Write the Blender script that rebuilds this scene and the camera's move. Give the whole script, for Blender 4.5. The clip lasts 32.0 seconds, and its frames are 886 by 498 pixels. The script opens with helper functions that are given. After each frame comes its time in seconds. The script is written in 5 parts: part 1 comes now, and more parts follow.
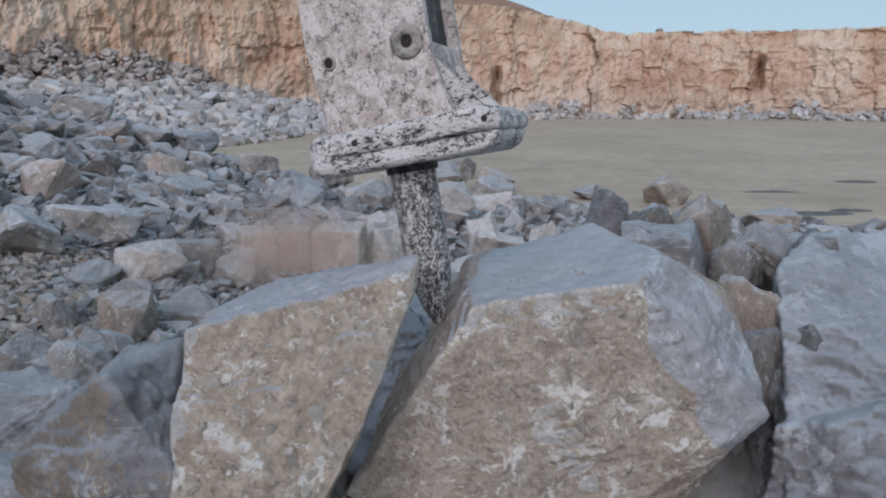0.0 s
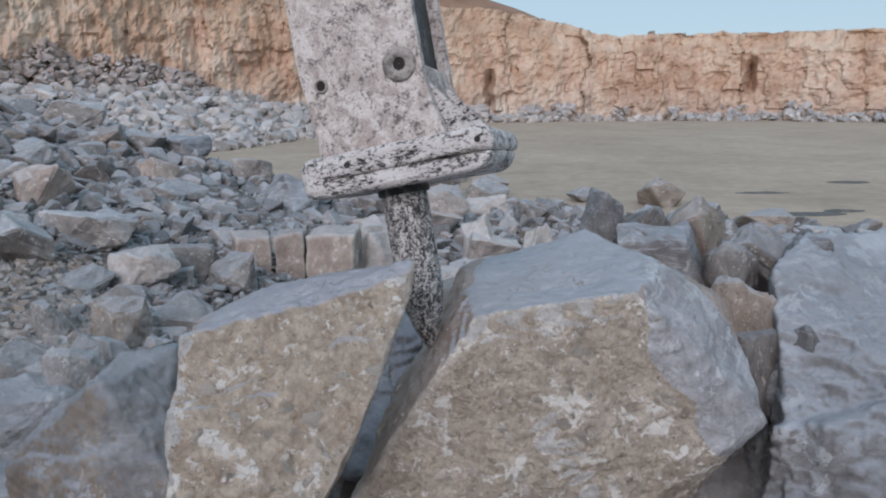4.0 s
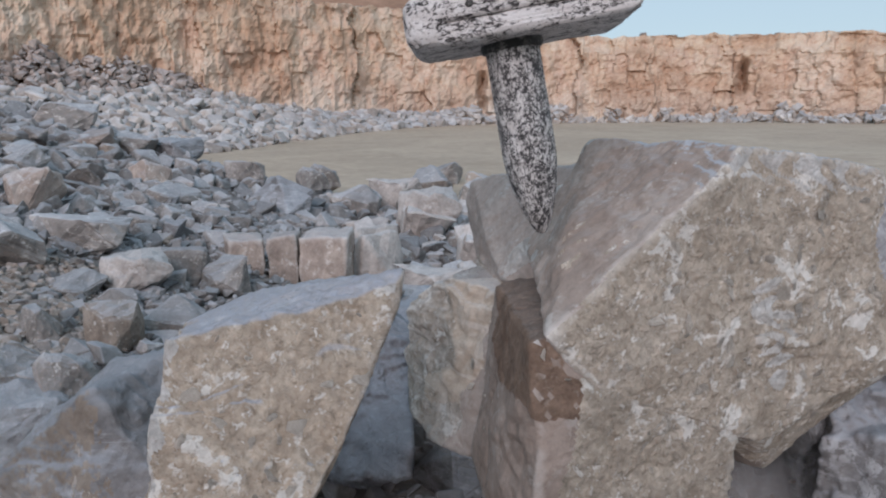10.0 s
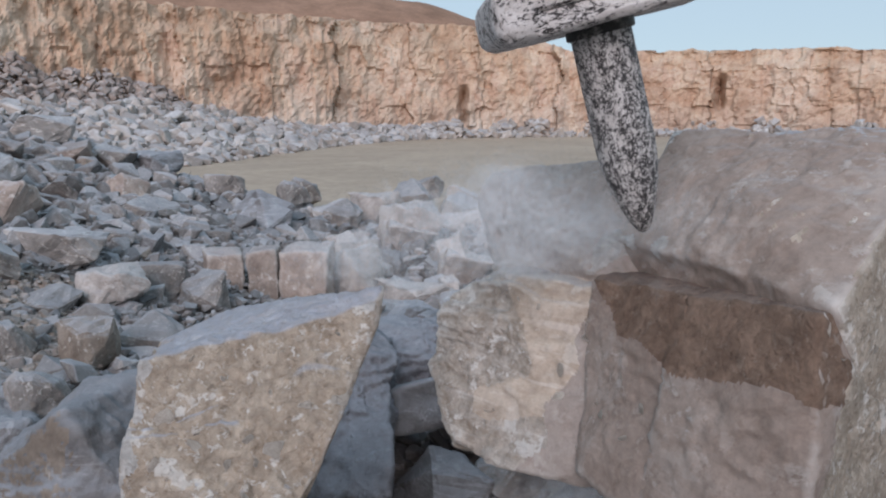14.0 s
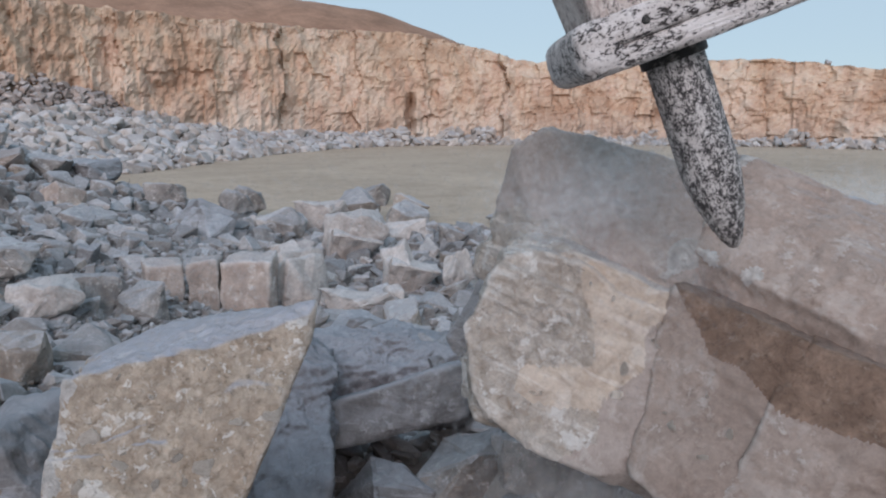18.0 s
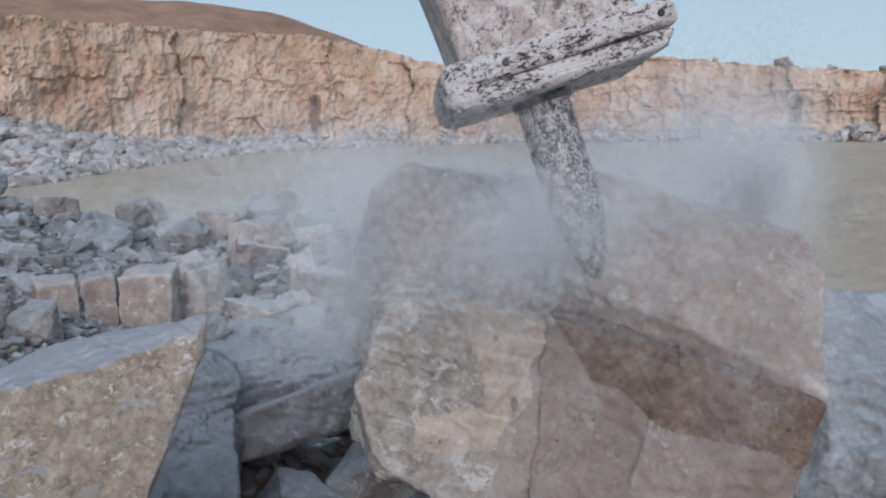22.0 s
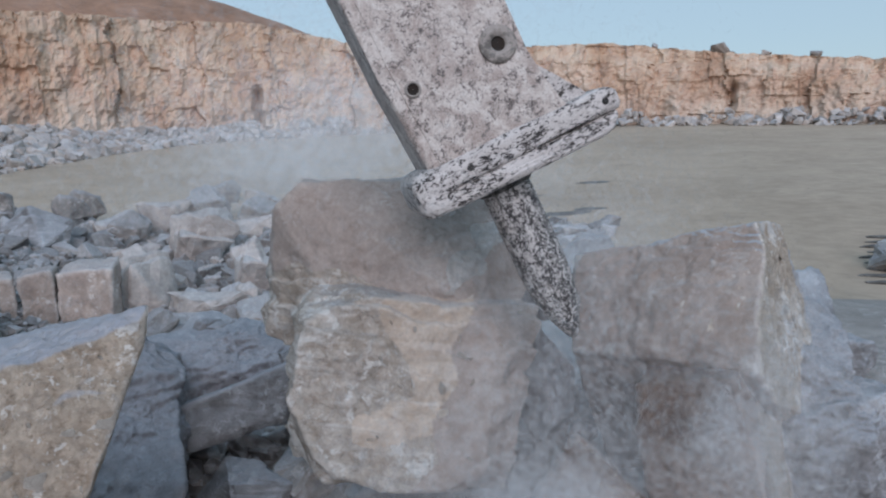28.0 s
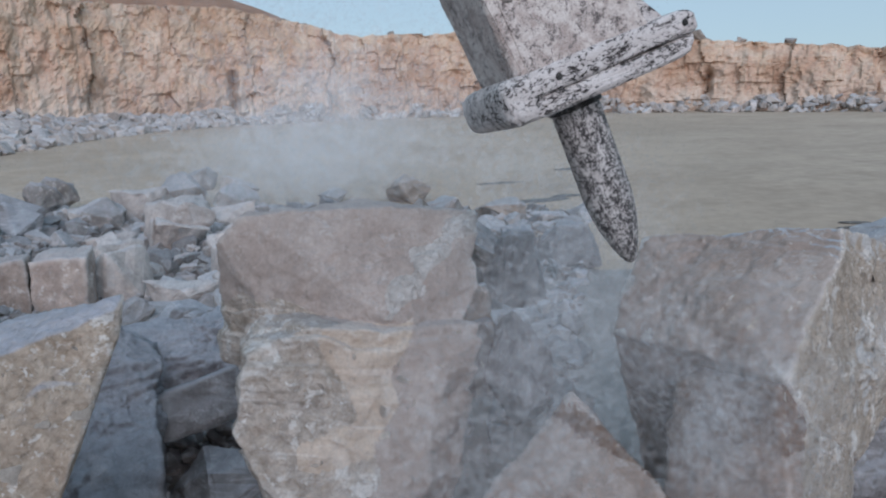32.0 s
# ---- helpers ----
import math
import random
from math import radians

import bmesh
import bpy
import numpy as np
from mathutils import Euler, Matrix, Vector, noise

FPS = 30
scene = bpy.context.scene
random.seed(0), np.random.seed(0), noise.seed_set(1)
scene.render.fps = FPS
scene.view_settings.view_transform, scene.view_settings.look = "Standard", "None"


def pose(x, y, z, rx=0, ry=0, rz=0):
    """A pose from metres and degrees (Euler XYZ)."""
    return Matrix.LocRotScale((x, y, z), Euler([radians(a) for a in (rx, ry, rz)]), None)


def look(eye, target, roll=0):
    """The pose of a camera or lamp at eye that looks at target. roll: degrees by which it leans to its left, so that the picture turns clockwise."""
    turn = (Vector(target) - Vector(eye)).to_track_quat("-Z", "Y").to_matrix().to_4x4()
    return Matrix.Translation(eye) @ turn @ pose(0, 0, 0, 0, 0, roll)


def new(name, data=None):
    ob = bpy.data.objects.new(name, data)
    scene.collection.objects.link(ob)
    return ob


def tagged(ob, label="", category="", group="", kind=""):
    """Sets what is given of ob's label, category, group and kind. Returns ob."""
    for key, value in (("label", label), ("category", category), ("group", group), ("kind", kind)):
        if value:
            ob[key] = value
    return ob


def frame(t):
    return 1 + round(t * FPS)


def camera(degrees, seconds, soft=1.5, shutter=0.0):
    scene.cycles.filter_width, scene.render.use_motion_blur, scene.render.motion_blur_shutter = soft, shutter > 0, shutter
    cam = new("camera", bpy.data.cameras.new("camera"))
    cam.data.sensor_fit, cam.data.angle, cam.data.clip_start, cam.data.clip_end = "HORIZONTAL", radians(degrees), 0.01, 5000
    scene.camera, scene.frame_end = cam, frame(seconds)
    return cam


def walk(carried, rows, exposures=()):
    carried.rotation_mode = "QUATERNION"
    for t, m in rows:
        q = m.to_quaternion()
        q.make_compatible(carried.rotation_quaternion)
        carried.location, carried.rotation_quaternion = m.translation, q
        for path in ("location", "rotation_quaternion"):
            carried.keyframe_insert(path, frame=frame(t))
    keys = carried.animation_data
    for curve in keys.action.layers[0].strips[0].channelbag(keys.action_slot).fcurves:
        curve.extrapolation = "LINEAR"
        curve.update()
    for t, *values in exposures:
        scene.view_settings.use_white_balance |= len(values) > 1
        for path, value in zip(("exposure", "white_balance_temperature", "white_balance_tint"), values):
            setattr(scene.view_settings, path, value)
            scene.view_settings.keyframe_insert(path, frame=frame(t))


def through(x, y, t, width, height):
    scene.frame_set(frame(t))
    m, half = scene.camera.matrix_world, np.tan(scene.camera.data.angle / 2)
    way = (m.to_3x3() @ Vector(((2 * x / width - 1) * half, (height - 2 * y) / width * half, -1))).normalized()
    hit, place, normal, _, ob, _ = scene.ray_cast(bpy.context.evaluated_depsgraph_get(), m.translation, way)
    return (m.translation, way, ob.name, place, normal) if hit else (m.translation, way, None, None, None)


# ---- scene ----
cam = camera(60.0, 32.0, soft=2.1)
walk(cam, [
    (0.0, pose(-0.000, 0.000, 2.600, 78.00, 0.00, 0.00)),
    (0.5, pose(-0.003, 0.002, 2.601, 78.01, 0.05, -0.05)),
    (1.0, pose(-0.004, 0.006, 2.602, 78.03, 0.08, -0.12)),
    (1.5, pose(-0.005, 0.009, 2.602, 78.04, 0.10, -0.17)),
    (2.0, pose(-0.007, 0.012, 2.602, 78.08, 0.22, -0.28)),
    (2.5, pose(-0.009, 0.015, 2.601, 78.12, 0.29, -0.34)),
    (3.0, pose(-0.010, 0.016, 2.600, 78.12, 0.31, -0.42)),
    (3.5, pose(-0.009, 0.015, 2.600, 78.18, 0.30, -0.45)),
    (5.5, pose(-0.008, -0.001, 2.602, 78.27, 0.36, -0.73)),
    (6.0, pose(-0.008, -0.002, 2.606, 78.25, 0.29, -0.75)),
    (6.5, pose(-0.008, -0.001, 2.611, 78.23, 0.13, -0.72)),
    (7.0, pose(-0.009, 0.001, 2.611, 78.27, 0.15, -0.71)),
    (7.5, pose(-0.012, 0.007, 2.607, 78.27, 0.37, -0.76)),
    (8.0, pose(-0.017, 0.015, 2.607, 78.28, 0.38, -0.78)),
    (8.5, pose(-0.019, 0.019, 2.606, 78.30, 0.26, -0.80)),
    (9.0, pose(-0.017, 0.021, 2.606, 78.30, 0.28, -0.87)),
    (9.5, pose(-0.018, 0.023, 2.608, 78.31, 0.30, -0.94)),
    (10.0, pose(-0.020, 0.028, 2.609, 78.34, 0.34, -1.06)),
    (10.5, pose(-0.023, 0.033, 2.610, 78.42, 0.27, -1.17)),
    (11.0, pose(-0.022, 0.037, 2.613, 78.50, 0.32, -1.33)),
    (11.5, pose(-0.022, 0.042, 2.615, 78.60, 0.43, -1.49)),
    (12.0, pose(-0.023, 0.044, 2.618, 78.72, 0.51, -1.70)),
    (12.5, pose(-0.020, 0.047, 2.621, 78.88, 0.44, -1.85)),
    (13.0, pose(-0.019, 0.052, 2.622, 79.02, 0.33, -2.03)),
    (13.5, pose(-0.016, 0.058, 2.621, 79.17, 0.26, -2.19)),
    (14.0, pose(-0.013, 0.063, 2.620, 79.32, 0.10, -2.42)),
    (14.5, pose(-0.010, 0.066, 2.621, 79.40, 0.03, -2.69)),
    (16.5, pose(0.021, 0.067, 2.634, 79.69, -0.34, -4.63)),
    (17.0, pose(0.028, 0.062, 2.640, 79.76, -0.26, -5.12)),
    (17.5, pose(0.035, 0.055, 2.644, 79.83, -0.24, -5.54)),
    (18.0, pose(0.047, 0.050, 2.647, 79.87, -0.24, -6.28)),
    (18.5, pose(0.059, 0.046, 2.649, 79.87, -0.21, -7.02)),
    (19.0, pose(0.074, 0.038, 2.651, 79.89, -0.06, -8.00)),
    (19.5, pose(0.088, 0.031, 2.656, 79.89, 0.04, -9.10)),
    (20.0, pose(0.100, 0.023, 2.661, 79.91, 0.05, -10.21)),
    (20.5, pose(0.112, 0.018, 2.665, 79.89, 0.26, -11.18)),
    (21.0, pose(0.119, 0.008, 2.669, 79.88, 0.47, -11.91)),
    (21.5, pose(0.127, -0.003, 2.672, 79.90, 0.69, -12.60)),
    (22.0, pose(0.133, -0.017, 2.676, 79.91, 0.97, -13.13)),
    (22.5, pose(0.139, -0.034, 2.680, 79.89, 1.15, -13.79)),
    (23.0, pose(0.142, -0.054, 2.683, 79.83, 1.53, -14.28)),
    (23.5, pose(0.142, -0.075, 2.681, 79.64, 1.59, -14.70)),
    (24.0, pose(0.143, -0.092, 2.681, 79.48, 1.72, -14.98)),
    (24.5, pose(0.146, -0.106, 2.681, 79.38, 1.87, -15.33)),
    (25.0, pose(0.148, -0.116, 2.683, 79.31, 1.58, -15.53)),
    (25.5, pose(0.151, -0.124, 2.689, 79.24, 1.55, -15.86)),
    (26.0, pose(0.156, -0.133, 2.689, 79.21, 1.69, -16.14)),
    (26.5, pose(0.157, -0.140, 2.689, 79.20, 1.86, -16.44)),
    (28.5, pose(0.160, -0.160, 2.691, 78.80, 1.50, -17.32)),
    (29.0, pose(0.160, -0.163, 2.690, 78.65, 1.62, -17.52)),
    (29.5, pose(0.159, -0.163, 2.689, 78.48, 1.71, -17.72)),
    (30.0, pose(0.158, -0.160, 2.687, 78.30, 1.81, -17.92)),
    (30.5, pose(0.155, -0.157, 2.686, 78.17, 1.73, -18.13)),
    (31.0, pose(0.154, -0.153, 2.688, 78.02, 1.58, -18.32)),
    (31.5, pose(0.156, -0.151, 2.691, 77.97, 1.48, -18.52)),
    (32.0, pose(0.160, -0.150, 2.694, 77.91, 1.42, -18.77)),
], exposures=[(0, 0.30, 5650, 15), (7, 0.44, 5830, 16), (14, 0.45, 5890, 18), (22, 0.31, 5730, 16), (32, 0.25, 5540, 15)])

# ---------------------------------------------------------------- light
world = bpy.data.worlds.new("quarry_sky")
scene.world = world
world.use_nodes = True
wn = world.node_tree
for n in list(wn.nodes):
    wn.nodes.remove(n)
sky = wn.nodes.new("ShaderNodeTexSky")
sky.sky_type = "NISHITA"
sky.sun_disc = False
sky.sun_elevation = radians(24)
sky.sun_rotation = radians(192)
sky.air_density, sky.dust_density, sky.ozone_density = 0.7, 0.7, 1.5
sky.altitude = 900
bg = wn.nodes.new("ShaderNodeBackground")
bg.inputs["Strength"].default_value = 0.117
wo = wn.nodes.new("ShaderNodeOutputWorld")
haze = wn.nodes.new("ShaderNodeMix")
haze.data_type = "RGBA"
haze.inputs[0].default_value = 0.88
# pale and hazy over the horizon, bluer overhead
dirs = wn.nodes.new("ShaderNodeTexCoord")
high = wn.nodes.new("ShaderNodeSeparateXYZ")
fade = wn.nodes.new("ShaderNodeValToRGB")
fade.color_ramp.interpolation = "EASE"
fade.color_ramp.elements[0].position, fade.color_ramp.elements[1].position = 0.02, 0.4
fade.color_ramp.elements[0].color, fade.color_ramp.elements[1].color = (3.25, 3.95, 3.7, 1), (3.3, 4.3, 4.5, 1)
wn.links.new(dirs.outputs["Generated"], high.inputs[0])
wn.links.new(high.outputs[2], fade.inputs[0])
wn.links.new(fade.outputs[0], haze.inputs[7])
wn.links.new(sky.outputs[0], haze.inputs[6])
wn.links.new(haze.outputs[2], bg.inputs[0])
wn.links.new(bg.outputs[0], wo.inputs[0])

sun = new("sun", bpy.data.lights.new("sun", "SUN"))
sun.data.energy = 1.9
sun.data.angle = radians(40)
sun.data.color = (1.0, 0.87, 0.77)
sun.matrix_world = look((-11, -53, 25), (0, 0, 0))


# ---------------------------------------------------------------- materials
def stone(name, cols, scale=3.0, speck=0.0, speck_col=(0.75, 0.74, 0.72), bump=0.4, dust=0.35, dust_col=(0.41, 0.43, 0.475), vary=0.12, vein=0.0, rough=0.9, fine=40.0, island=False, edge=0.0, patch=0.0, layer=0.0, mott=0.55, own=False, pits=0.0, relief=0.014):
    """Quarried limestone: two colours at two scales, pale fossil specks, dust lying on the upper sides."""
    m = bpy.data.materials.new(name)
    m.use_nodes = True
    t = m.node_tree
    N, L = t.nodes.new, t.links.new
    bs = t.nodes["Principled BSDF"]
    bs.inputs["Roughness"].default_value = rough
    bs.inputs["Specular IOR Level"].default_value = 0.2
    co = N("ShaderNodeTexCoord").outputs["Object"]
    info = N("ShaderNodeNewGeometry").outputs["Random Per Island"] if island else N("ShaderNodeObjectInfo").outputs["Random"]

    def tex(sc, det=6.0, ro=0.6, dist=0.0):
        n = N("ShaderNodeTexNoise")
        n.inputs["Scale"].default_value, n.inputs["Detail"].default_value = sc, det
        n.inputs["Roughness"].default_value, n.inputs["Distortion"].default_value = ro, dist
        L(co, n.inputs["Vector"])
        return n.outputs[0]

    def ramp(src, a, b, ca=(0, 0, 0), cb=(1, 1, 1)):
        r = N("ShaderNodeValToRGB")
        r.color_ramp.elements[0].position, r.color_ramp.elements[1].position = a, b
        r.color_ramp.elements[0].color, r.color_ramp.elements[1].color = (*ca, 1), (*cb, 1)
        L(src, r.inputs[0])
        return r.outputs[0]

    def mix(fac, a, b, mode="MIX"):
        x = N("ShaderNodeMix")
        x.data_type, x.blend_type = "RGBA", mode
        for s, v in ((x.inputs[0], fac), (x.inputs[6], a), (x.inputs[7], b)):
            if isinstance(v, (int, float)):
                s.default_value = v
            elif isinstance(v, tuple):
                s.default_value = (*v, 1)
            else:
                L(v, s)
        return x.outputs[2]

    big = tex(scale)
    mid = tex(scale * 4.5, 8, 0.65, 0.6)
    grain = tex(fine, 4, 0.7)
    col = ramp(big, 0.35, 0.68, cols[0], cols[1])
    if len(cols) > 2:
        col = mix(ramp(mid, 0.5, 0.72), col, cols[2])
    if layer:
        mp = N("ShaderNodeMapping")
        mp.inputs["Scale"].default_value = (0.7, 0.7, 5.0)
        mp.inputs["Rotation"].default_value = (0.12, 0.05, 0)
        L(co, mp.inputs["Vector"])
        bed = N("ShaderNodeTexNoise")
        bed.inputs["Scale"].default_value, bed.inputs["Detail"].default_value, bed.inputs["Roughness"].default_value, bed.inputs["Distortion"].default_value = 2.2, 8, 0.62, 1.6
        L(mp.outputs[0], bed.inputs["Vector"])
        col = mix(ramp(bed.outputs[0], 0.40, 0.47, (layer * 0.8,) * 3, (0, 0, 0)), col, cols[-1])
        col = mix(ramp(bed.outputs[0], 0.55, 0.63, (0, 0, 0), (layer,) * 3), col, speck_col)
    blotch = tex(scale * 2.1, 7, 0.7, 0.9)
    col = mix(mott, col, ramp(blotch, 0.33, 0.67, (0.27, 0.265, 0.26), (0.70, 0.70, 0.70)), "OVERLAY")
    col = mix(0.55, col, ramp(grain, 0.25, 0.75, (0.36, 0.36, 0.37), (0.66, 0.65, 0.64)), "OVERLAY")
    if patch:
        pn, pm = tex(scale * 1.0, 9, 0.6, 0.7), tex(scale * 3.4, 6, 0.7, 0.4)
        pk = N("ShaderNodeMath")
        pk.operation = "MULTIPLY_ADD"
        pk.inputs[1].default_value = 0.45
        L(pm, pk.inputs[0])
        L(pn, pk.inputs[2])
        col = mix(ramp(pk.outputs[0], 0.815, 0.84, (0, 0, 0), (patch,) * 3), col, speck_col)
    if speck:
        sp = tex(scale * 4.6, 8, 0.72, 0.3)
        sp2 = tex(scale * 1.3, 4, 0.6, 0.3)
        add = N("ShaderNodeMath")
        add.operation = "MULTIPLY"
        L(ramp(sp, 0.555, 0.595), add.inputs[0])
        L(ramp(sp2, 0.44, 0.58, (0.15,) * 3), add.inputs[1])
        k = N("ShaderNodeMath")
        k.operation = "MULTIPLY"
        L(add.outputs[0], k.inputs[0])
        k.inputs[1].default_value = speck
        col = mix(k.outputs[0], col, speck_col)
    if pits:
        pit = tex(scale * 5.5, 6, 0.7, 0.5)
        col = mix(ramp(pit, 0.36, 0.43, (pits,) * 3, (0, 0, 0)), col, tuple(0.45 * v for v in cols[-1]))
    if vein:
        w = N("ShaderNodeTexVoronoi")
        w.feature, w.inputs["Scale"].default_value = "DISTANCE_TO_EDGE", scale * 0.9
        wob = N("ShaderNodeMixRGB")
        wob.inputs[0].default_value = 0.18
        L(co, wob.inputs[1])
        nn = N("ShaderNodeTexNoise")
        nn.inputs["Scale"].default_value = scale * 2
        L(co, nn.inputs["Vector"])
        L(nn.outputs["Color"], wob.inputs[2])
        L(wob.outputs[0], w.inputs["Vector"])
        vv = ramp(w.outputs["Distance"], 0.0, 0.03, (vein, vein, vein), (0, 0, 0))
        col = mix(vv, col, speck_col)
    # pale bruised edges, then dust on what faces up
    geo = N("ShaderNodeNewGeometry")
    if edge:
        col = mix(ramp(geo.outputs["Pointiness"], 0.525, 0.60, (0, 0, 0), (edge,) * 3), col, speck_col)
    sep = N("ShaderNodeSeparateXYZ")
    # a block that rolls over keeps its dust on the side that lay uppermost
    L(N("ShaderNodeTexCoord").outputs["Normal"] if own else geo.outputs["Normal"], sep.inputs[0])
    up = ramp(sep.outputs[2], 0.74 if own else 0.4, 0.9 if own else 0.85)
    dm = N("ShaderNodeMath")
    dm.operation = "MULTIPLY"
    L(up, dm.inputs[0])
    L(ramp(mid, 0.3, 0.6, (dust * 0.6,) * 3, (dust,) * 3), dm.inputs[1])
    col = mix(dm.outputs[0], col, dust_col)
    # each piece a little lighter or darker
    hs = N("ShaderNodeHueSaturation")
    mr = N("ShaderNodeMapRange")
    L(info, mr.inputs[0])
    mr.inputs[3].default_value, mr.inputs[4].default_value = 1 - vary, 1 + vary
    L(mr.outputs[0], hs.inputs["Value"])
    L(col, hs.inputs["Color"])
    L(hs.outputs[0], bs.inputs["Base Color"])
    if bump:
        b1, b2 = N("ShaderNodeBump"), N("ShaderNodeBump")
        b1.inputs["Strength"].default_value, b1.inputs["Distance"].default_value = bump, relief
        b2.inputs["Strength"].default_value, b2.inputs["Distance"].default_value = bump * 0.8, 0.005
        L(mid, b1.inputs["Height"])
        L(grain, b2.inputs["Height"])
        L(b1.outputs[0], b2.inputs["Normal"])
        L(b2.outputs[0], bs.inputs["Normal"])
    return m


def bedded_face(name):
    """Blasted limestone face: ochre cap, orange and cream beds, pale foot, dark cracks."""
    m = bpy.data.materials.new(name)
    m.use_nodes = True
    t = m.node_tree
    N, L = t.nodes.new, t.links.new
    bs = t.nodes["Principled BSDF"]
    bs.inputs["Roughness"].default_value = 0.95
    bs.inputs["Specular IOR Level"].default_value = 0.1
    co = N("ShaderNodeTexCoord").outputs["Object"]

    def tex(scale, vec, det=7, ro=0.62, dist=0.3):
        mp, n = N("ShaderNodeMapping"), N("ShaderNodeTexNoise")
        mp.inputs["Scale"].default_value = vec
        L(co, mp.inputs["Vector"])
        n.inputs["Scale"].default_value, n.inputs["Detail"].default_value, n.inputs["Roughness"].default_value, n.inputs["Distortion"].default_value = scale, det, ro, dist
        L(mp.outputs[0], n.inputs["Vector"])
        return n.outputs[0]

    def ramp(src, stops):
        r = N("ShaderNodeValToRGB")
        e = r.color_ramp.elements
        while len(e) < len(stops):
            e.new(0.5)
        for k, (p, c) in enumerate(stops):
            e[k].position, e[k].color = p, (*c, 1)
        L(src, r.inputs[0])
        return r.outputs[0]

    def mix(fac, a, b, mode="MIX"):
        x = N("ShaderNodeMix")
        x.data_type, x.blend_type = "RGBA", mode
        for s, v in ((x.inputs[0], fac), (x.inputs[6], a), (x.inputs[7], b)):
            if isinstance(v, float):
                s.default_value = v
            else:
                L(v, s)
        return x.outputs[2]

    sep = N("ShaderNodeSeparateXYZ")
    L(co, sep.inputs[0])
    wav = N("ShaderNodeMath")
    wav.operation = "MULTIPLY_ADD"
    L(tex(0.05, (1, 1, 0.3), 5), wav.inputs[0])
    wav.inputs[1].default_value = 7.0
    L(sep.outputs[2], wav.inputs[2])
    lev = N("ShaderNodeMapRange")
    lev.inputs[1].default_value, lev.inputs[2].default_value = 1.0, 15.0
    L(wav.outputs[0], lev.inputs[0])
    beds = ramp(lev.outputs[0], [(0.02, (0.600, 0.540, 0.480)), (0.24, (0.600, 0.510, 0.430)), (0.42, (0.545, 0.405, 0.305)), (0.62, (0.610, 0.470, 0.361)), (0.8, (0.589, 0.449, 0.329)), (0.95, (0.430, 0.315, 0.220))])
    blot = ramp(tex(0.15, (0.839, 0.781, 0.9)), [(0.38, (0.408, 0.261, 0.183)), (0.47, (0.590, 0.448, 0.346)), (0.63, (0.752, 0.644, 0.548))])
    col = mix(0.58, beds, blot)
    streak = ramp(tex(0.5, (1, 1, 0.22), 6), [(0.40, (0.30, 0.30, 0.30)), (0.52, (0.5, 0.5, 0.5)), (0.66, (0.66, 0.65, 0.64))])
    col = mix(0.28, col, streak, "OVERLAY")
    grain = tex(2.2, (1, 1, 1.4), 6, 0.7)
    col = mix(0.48, col, ramp(grain, [(0.3, (0.34, 0.34, 0.34)), (0.7, (0.66, 0.66, 0.66))]), "OVERLAY")
    crack = N("ShaderNodeTexVoronoi")
    crack.feature, crack.inputs["Scale"].default_value = "DISTANCE_TO_EDGE", 0.42
    warp = N("ShaderNodeMixRGB")
    warp.inputs[0].default_value = 0.5
    nz = N("ShaderNodeTexNoise")
    nz.inputs["Scale"].default_value, nz.inputs["Detail"].default_value = 0.5, 5
    L(co, nz.inputs["Vector"])
    warp.blend_type = "ADD"
    L(co, warp.inputs[1])
    L(nz.outputs["Color"], warp.inputs[2])
    L(warp.outputs[0], crack.inputs["Vector"])
    gate = ramp(tex(0.3, (1, 1, 1), 3), [(0.45, (0.0, 0.0, 0.0)), (0.6, (0.16, 0.16, 0.16))])
    line = ramp(crack.outputs["Distance"], [(0.0, (1, 1, 1)), (0.045, (0, 0, 0))])
    col = mix(mix(1.0, line, gate, "MULTIPLY"), col, ramp(grain, [(0.0, (0.17, 0.11, 0.08)), (1.0, (0.24, 0.16, 0.11))]))
    tone = N("ShaderNodeHueSaturation")
    tone.inputs["Hue"].default_value, tone.inputs["Saturation"].default_value, tone.inputs["Value"].default_value = 0.498, 1.12, 0.84
    L(col, tone.inputs["Color"])
    L(tone.outputs[0], bs.inputs["Base Color"])
    bp = N("ShaderNodeBump")
    bp.inputs["Strength"].default_value, bp.inputs["Distance"].default_value = 0.55, 0.22
    L(grain, bp.inputs["Height"])
    L(bp.outputs[0], bs.inputs["Normal"])
    return m


M_BEIGE = stone("beige_limestone", [(0.395, 0.335, 0.272), (0.485, 0.425, 0.358), (0.315, 0.255, 0.20)], 5.6, 0.75, (0.74, 0.71, 0.67), bump=1.0, dust=0.9, edge=0.8, patch=0.8, mott=0.6, own=True, pits=0.55, relief=0.03)
M_OCHRE = stone("ochre_stained_limestone", [(0.405, 0.328, 0.258), (0.49, 0.42, 0.345), (0.31, 0.236, 0.172)], 5.6, 0.75, (0.74, 0.71, 0.67), bump=1.0, dust=0.9, edge=0.8, patch=0.8, mott=0.6, own=True, pits=0.55, relief=0.03, dust_col=(0.46, 0.475, 0.54))
M_TAN = stone("tan_streaked_limestone", [(0.45, 0.375, 0.305), (0.53, 0.465, 0.40), (0.37, 0.30, 0.24)], 2.2, 0.35, (0.68, 0.65, 0.61), bump=0.5, dust=0.4, edge=0.7, layer=0.45, patch=0.3, mott=0.35, own=True, pits=0.1)
